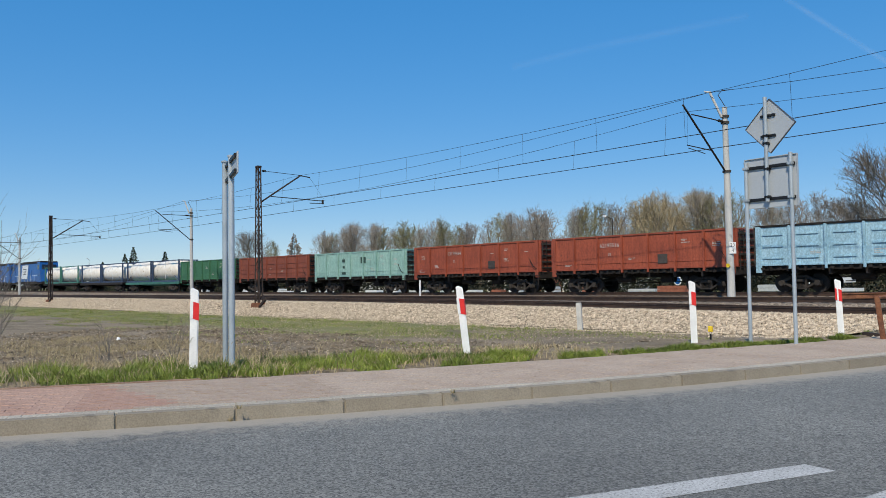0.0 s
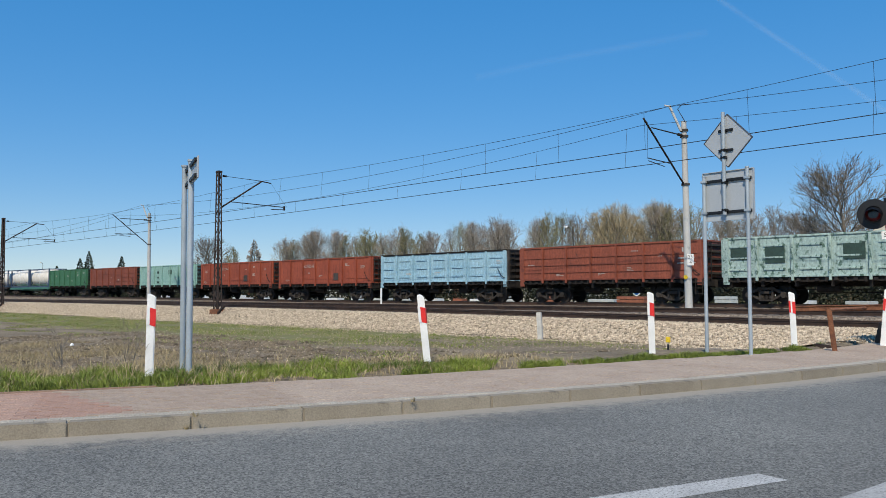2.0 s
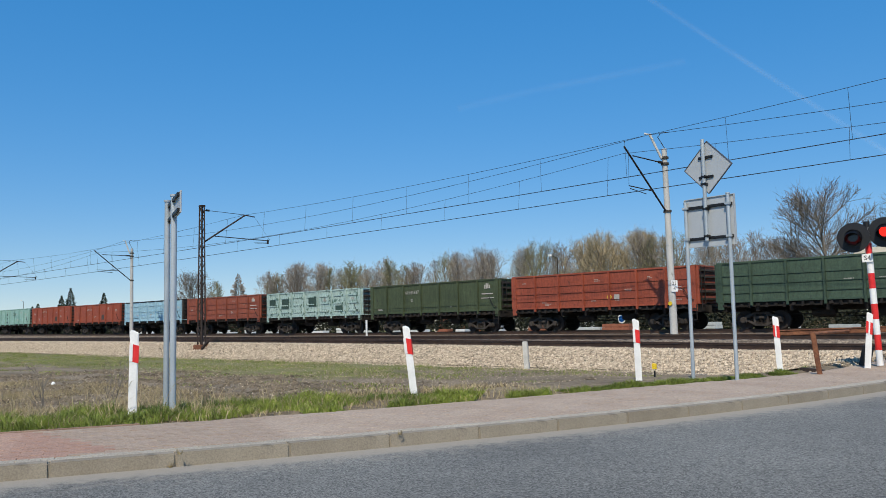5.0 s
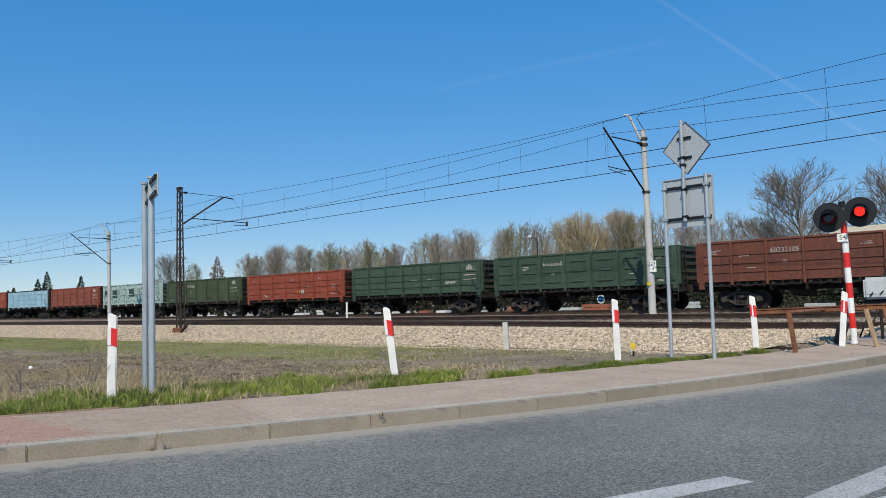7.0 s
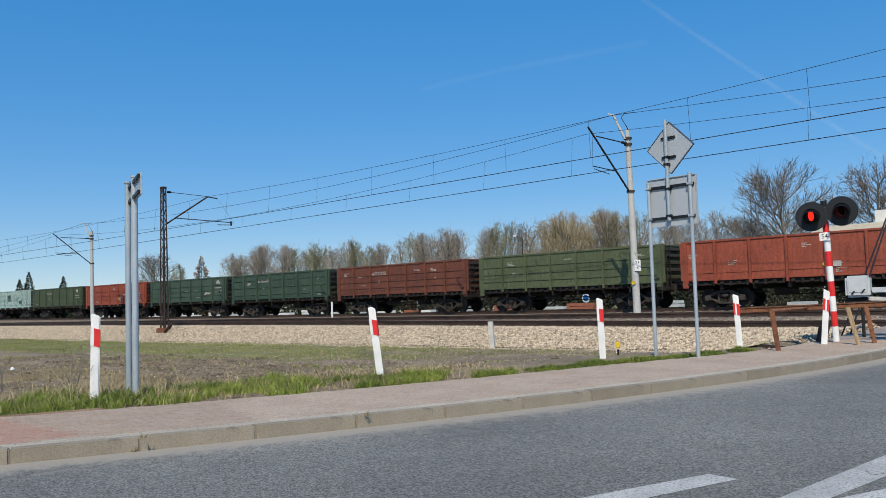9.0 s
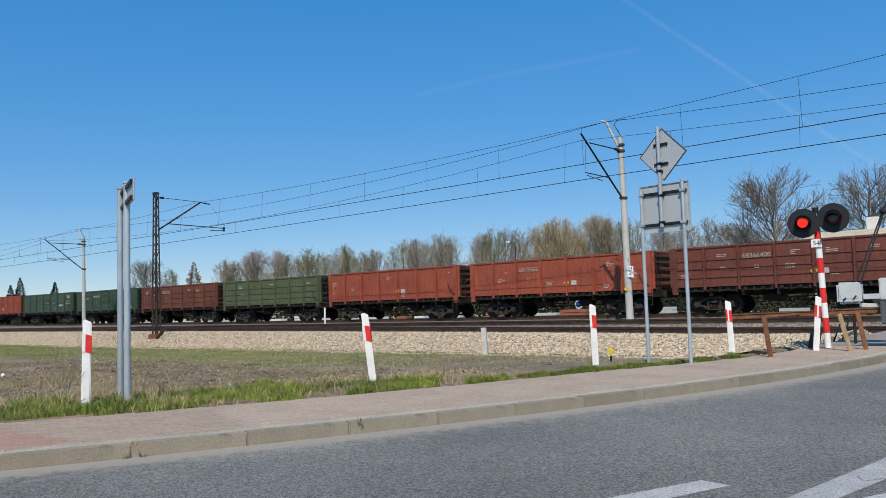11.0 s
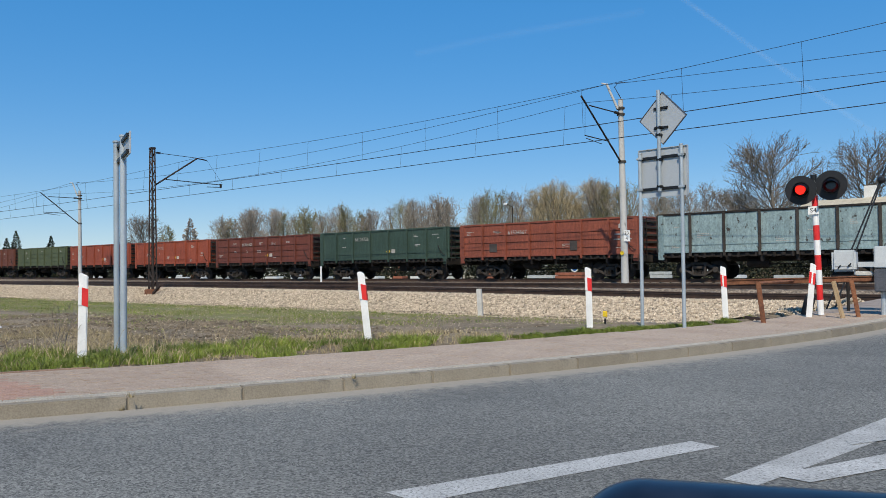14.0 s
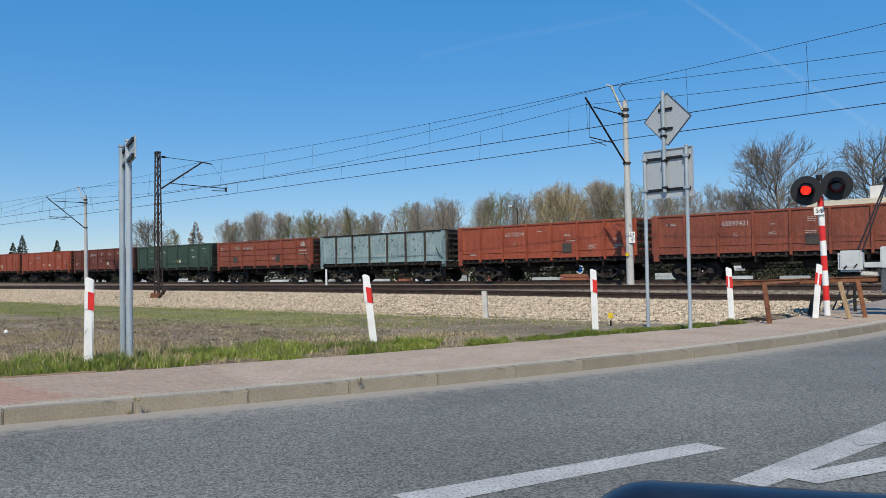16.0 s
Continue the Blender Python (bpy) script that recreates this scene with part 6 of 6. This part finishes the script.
def odds_and_ends():
    bm = bmesh.new()
    bmesh.ops.create_icosphere(bm, subdivisions=2, radius=0.085)
    for v in bm.verts:
        v.co = v.co * (0.8 + 0.5 * noise.noise(v.co * 9)) * Vector((1, 0.8, 0.7)).length / 1.46
    x, y = -31.1, 11.68
    tagged(part("white_stone", bm, WHITE, None, at=pose(x, y, ground_z(x, y) + 0.06)), "pale lump of stone lying in the field", "stone")
    bm = bmesh.new()
    box(bm, (0, 0, 0.05), (0.5, 0.14, 0.1), bevel=0.015)
    x, y = -6.42, 17.1
    tagged(part("old_sleeper_piece", bm, MASTR, None, at=pose(x, y, ground_z(x, y), 0, 6, 12)), "short dark piece of old sleeper", "timber")
    x, y = -5.75, 18.2
    bm = bmesh.new()
    box(bm, (0, 0, 0.2), (0.2, 0.12, 0.45), pose(0, 0, 0, 0, 14, 0), bevel=0.02)
    tagged(part("rubber_block", bm, BLACK, None, at=pose(x, y, 0.12)), "dark block leaning by the crossing signal", "block")
    g = root("round_sign", pose(-34.67, 55, 0), "round blue and white road sign beyond the tracks", "road sign")
    bm = bmesh.new()
    tube(bm, (0, 0, 0), (0, 0, 1.6), 0.04, seg=8)
    part("post", bm, GALV, g)
    bm = bmesh.new()
    tube(bm, (0, -0.06, 1.15), (0, -0.04, 1.15), 0.34, seg=24)
    disc = part("disc", bm, WHITE, g)
    bm = bmesh.new()
    tube(bm, (0, -0.075, 1.15), (0, -0.062, 1.15), 0.26, seg=24)
    part("blue_field", bm, LOCO_BLUE, disc)


odds_and_ends()


def scatter(name, count, place, low, high, material, label, seed):
    """Loose stones: squashed, turned octahedra."""
    r = random.Random(seed)
    verts, faces = [], []
    for i in range(count):
        x, y, z = place(r)
        s = r.uniform(low, high)
        a = r.uniform(0, math.tau)
        c, sn = math.cos(a) * s, math.sin(a) * s
        k1, k2, up = r.uniform(0.6, 1.0), r.uniform(0.6, 1.2), s * r.uniform(0.7, 1.1)
        b = len(verts)
        verts += [(x + c, y + sn, z), (x - sn * k1, y + c * k1, z + s * 0.2), (x - c * k2, y - sn * k2, z), (x + sn, y - c, z - s * 0.1), (x + s * 0.2, y, z + up), (x, y, z - up)]
        faces += [(b, b + 1, b + 4), (b + 1, b + 2, b + 4), (b + 2, b + 3, b + 4), (b + 3, b, b + 4), (b + 1, b, b + 5), (b + 2, b + 1, b + 5), (b + 3, b + 2, b + 5), (b, b + 3, b + 5)]
    tagged(put(name, raw_mesh(name, verts, faces, material)), label, "stones", kind="stuff")


def bank_place(r):
    x = -4.5 - 105 * r.random() ** 1.6
    t = r.random()
    a = near_rail_z(x) - 0.23
    if t < 0.8:
        k = t / 0.8
        return x, 26.7 + 1.8 * k, -0.72 + (a + 0.72) * k + 0.015
    return x, 28.5 + 1.3 * (t - 0.8) / 0.2, a + 0.015


def toe_place(r):
    x, y = -6 - 60 * r.random() ** 1.5, 26.7 - abs(r.gauss(0, 0.35))
    return x, y, ground_z(x, y) + 0.01


def field_place(r):
    x, y = r.uniform(-40, -9), r.uniform(6, 26)
    if (kerb_x(y) - x) * 0.92 < pave_width(y) + 0.3:
        x -= 8
    return x, y, ground_z(x, y) + 0.005


def apron_place(r):
    x, y = r.uniform(-13.5, -6.2), r.uniform(16.8, 26.7)
    if x > -6.3 - 0.9 * max(0, 19 - y) * 0.6 or x < -13.5 + 4.5 * (26.7 - y) / 10:
        x = -9 + r.gauss(0, 0.8)
    return x, y, ground_z(x, y) + 0.025


def build_apron():
    """Spilt ballast between the bank and the pavement beside the crossing."""
    xs, ys = steps((-11.5, -5.9, 0.4)), steps((17.2, 26.8, 0.4))
    verts = [(x - 0.28 * (y - 17.2) * (1 if x < -7 else 0), y, ground_z(x, y) + 0.015) for y in ys for x in xs]
    k = len(xs)
    faces = [(j * k + i, j * k + i + 1, (j + 1) * k + i + 1, (j + 1) * k + i) for j in range(len(ys) - 1) for i in range(k - 1)]
    verts = [(x, y, ground_z(x, y) + 0.02) for x, y, z in verts]
    tagged(put("ballast_apron", raw_mesh("ballast_apron", verts, faces, BALLAST, True)), "spilt pale ballast beside the crossing", "ballast", kind="structure")


build_apron()
scatter("apron_stones", 9000, apron_place, 0.02, 0.05, STONE, "loose pale stones beside the crossing", 7)
scatter("ballast_stones", 50000, bank_place, 0.034, 0.075, STONE, "pale crushed stones on the ballast bank", 1)
scatter("toe_stones", 5000, toe_place, 0.02, 0.05, STONE, "stray stones at the foot of the bank", 2)
scatter("field_stones", 6000, field_place, 0.01, 0.035, STONE, "small stones on the bare soil", 3)


# ---- contrails far up in the sky ----
def contrail(points, width, strength, label):
    m = bpy.data.materials.new("contrail")
    m.use_nodes = True
    n, l = m.node_tree.nodes, m.node_tree.links
    b = n["Principled BSDF"]
    b.inputs["Base Color"].default_value, b.inputs["Roughness"].default_value = (0.9, 0.93, 0.97, 1), 1.0
    uv = n.new("ShaderNodeTexCoord")
    sp = n.new("ShaderNodeSeparateXYZ")
    l.new(uv.outputs["UV"], sp.inputs[0])
    edge = n.new("ShaderNodeMapRange")
    edge.interpolation_type = "SMOOTHSTEP"
    edge.inputs["To Max"].default_value = strength
    hump = n.new("ShaderNodeMath")
    hump.operation = "PINGPONG"
    hump.inputs[1].default_value = 0.5
    l.new(sp.outputs["Y"], hump.inputs[0])
    edge.inputs["From Max"].default_value = 0.5
    l.new(hump.outputs[0], edge.inputs["Value"])
    tex = n.new("ShaderNodeTexNoise")
    tex.inputs["Scale"].default_value, tex.inputs["Detail"].default_value = 0.012, 5
    l.new(uv.outputs["Object"], tex.inputs["Vector"])
    mul = n.new("ShaderNodeMath")
    mul.operation = "MULTIPLY"
    l.new(edge.outputs[0], mul.inputs[0]), l.new(tex.outputs["Fac"], mul.inputs[1])
    l.new(mul.outputs[0], b.inputs["Alpha"])
    pts = [Vector(p) * 2600 for p in points]
    verts, faces = [], []
    for i, p in enumerate(pts):
        d = (pts[min(i + 1, len(pts) - 1)] - pts[max(i - 1, 0)]).normalized()
        w = p.normalized().cross(d).normalized() * width
        verts += [p - w, p + w]
    for i in range(len(pts) - 1):
        faces.append((2 * i, 2 * i + 2, 2 * i + 3, 2 * i + 1))
    me = raw_mesh("contrail", verts, faces, m)
    layer = me.uv_layers.new()
    for f in me.polygons:
        for k, li in enumerate(f.loop_indices):
            layer.data[li].uv = (0 if k in (0, 3) else 1, 0 if k in (0, 1) else 1)
    ob = tagged(put("contrail", me), label, "cloud", kind="backdrop")
    ob.visible_shadow = False


contrail([(-0.55, 0.70, 0.45), (-0.4655, 0.8076, 0.362), (-0.4029, 0.8649, 0.2994), (-0.3471, 0.905, 0.2462), (-0.2782, 0.9435, 0.1801), (-0.2, 0.97, 0.11)], 11, 0.11, "thin white contrail crossing the sky")
contrail([(-0.6601, 0.7075, 0.2526), (-0.591, 0.7605, 0.2691), (-0.5034, 0.8169, 0.2816), (-0.44, 0.85, 0.288)], 16, 0.05, "faint old contrail in the sky")


# ---- kerb stones and paving blocks ----
def along_kerb(y0, length):
    """The y at which the kerb line is length metres past y0."""
    y, left = y0, length
    while left > 0:
        step = min(0.02, left)
        s = (kerb_x(y + 0.01) - kerb_x(y - 0.01)) / 0.02
        y += step / math.hypot(1, s)
        left -= step
    return y


def build_kerb():
    k = tagged(new("kerb"), "row of grey concrete kerb stones", "kerb", kind="structure")
    bm = bmesh.new()
    box(bm, (0.5, 0, -0.03), (0.997, 0.15, 0.30), bevel=0.012)
    me = mesh_of("kerb_stone", bm, KERB)
    y = 3.62
    for i in range(9):
        s = (kerb_x(y + 0.01) - kerb_x(y - 0.01)) / 0.02
        y -= 1 / math.hypot(1, s)
    r = random.Random(6)
    for i in range(34):
        y2 = along_kerb(y, 1.0)
        a, b = Vector((kerb_x(y), y, 0)), Vector((kerb_x(y2), y2, 0))
        mid = a + kerb_normal(y) * 0.075
        turn = math.degrees(math.atan2(b.y - a.y, b.x - a.x))
        put("kerb_stone", me, k, pose(mid.x, mid.y, road_z(y) + r.uniform(-0.004, 0.004), r.uniform(-0.6, 0.6), 0, turn + r.uniform(-0.25, 0.25)))
        y = y2


def build_paving():
    pavement = bpy.data.objects["pavement"]
    edging = tagged(new("pavement_edging"), "thin concrete edging strip behind the pavement", "edging", kind="structure")
    bm = bmesh.new()
    box(bm, (0, 0, 0), (0.196, 0.096, 0.08), bevel=0.004)
    shapes = [mesh_of("paving_block", bm.copy(), m) for m in (PAVER, PAVER_RED, PAVER_PALE)]
    bm.free()
    r = random.Random(9)
    joined = {0: ([], []), 1: ([], []), 2: ([], [])}
    made = 0
    y = -2.0
    row = 0
    block = [(-0.098, -0.048), (0.098, -0.048), (0.098, 0.048), (-0.098, 0.048)]
    while y < 19:
        nrm = kerb_normal(y)
        d = Vector((nrm.y, -nrm.x, 0))
        if d.y < 0:
            d = -d
        turn = math.atan2(d.y, d.x)
        n = int((pave_width(y) - 0.16) / 0.1)
        for i in range(n):
            off = 0.16 + 0.05 + i * 0.1
            p = Vector((kerb_x(y), y, 0)) + nrm * off + d * (0.1 if i % 2 else 0.0)
            red = noise.noise((p.x * 0.5, p.y * 0.5, 1)) + 0.5 * (1 if p.y < 3.4 else -1)
            kind = 2 if i < 2 else (1 if red > 0.32 else 0)
            z = road_z(p.y) + 0.075 + r.uniform(-0.003, 0.003)
            near = 2.3 < y < 5.2 and made < 300
            if near:
                put("paving_block", shapes[kind], pavement, pose(p.x, p.y, z, r.uniform(-0.5, 0.5), r.uniform(-0.5, 0.5), math.degrees(turn) + r.uniform(-0.6, 0.6)))
                made += 1
            else:
                verts, faces = joined[kind]
                b = len(verts)
                t = turn + r.uniform(-0.01, 0.01)
                c, s = math.cos(t), math.sin(t)
                for zz, k in ((z - 0.02, 1.0), (z + 0.036, 1.0), (z + 0.04, 0.94)):
                    verts += [(p.x + (u * c - v * s) * k, p.y + (u * s + v * c) * k, zz) for u, v in block]
                for q in (0, 4):
                    faces += [(b + q + j, b + q + (j + 1) % 4, b + q + 4 + (j + 1) % 4, b + q + 4 + j) for j in range(4)]
                faces.append((b + 8, b + 9, b + 10, b + 11))
        y = along_kerb(y, 0.2)
    for kind, (verts, faces) in joined.items():
        ob = put("paving_blocks", raw_mesh("paving_blocks", verts, faces, (PAVER, PAVER_RED, PAVER_PALE)[kind]), pavement)
        tagged(ob, kind="stuff")
    bm = bmesh.new()
    box(bm, (0.5, 0, 0), (0.99, 0.06, 0.2), bevel=0.008)
    me = mesh_of("edging_stone", bm, EDGING)
    y = -2.0
    while y < 3.4:
        y2 = along_kerb(y, 1.0)
        a = Vector((kerb_x(y), y, 0)) + kerb_normal(y) * (pave_width(y) + 0.03)
        b = Vector((kerb_x(y2), y2, 0)) + kerb_normal(y2) * (pave_width(y2) + 0.03)
        put("edging_stone", me, edging, pose(a.x, a.y, road_z(y) + 0.025, 0, 0, math.degrees(math.atan2(b.y - a.y, b.x - a.x))))
        y = y2


build_kerb()
build_paving()


# ---- what moves ----
def run(t):
    """How far the train has gone by t seconds, in metres: it slowly gains speed."""
    return 13.92 * t + 0.0213 * (t - 8) ** 2


def motions():
    times = [0, 0.1, 0.3, 0.7] + list(range(1, 16)) + [15.3, 15.7, 15.9, 16]
    for thing, at, lift in TRAIN:
        walk(thing, [(t, pose(at - run(t), WIDE_Y, wide_rail_z(at - run(t)) + lift)) for t in times])
    for s, sets in WHEELSETS.items():
        rows = [(i / FPS, pose(s * 0.925, 0, 0.475, 0, -math.degrees(run(i / FPS) / 0.475), 0)) for i in range(16 * FPS + 1)]
        walk(sets[0], rows)
        done = sets[0].animation_data
        for w in sets[1:]:
            w.rotation_mode = "QUATERNION"
            w.animation_data_create()
            w.animation_data.action = done.action
            w.animation_data.action_slot = done.action_slot
    # the two lamps flash in turn: each lens flips between its lit and its dark face
    for lens, turned in zip(LENSES, (0, 180)):
        rows, flip = [(0, pose(0, -0.175, 0, 0, 0, turned))], 0.45
        while flip < 15.9:
            rows += [(flip + j / FPS, pose(0, -0.175, 0, 0, 0, turned + 60 * j)) for j in range(4)]
            turned, flip = turned + 180, flip + 0.5325
        walk(lens, rows + [(16, pose(0, -0.175, 0, 0, 0, turned))])


motions()
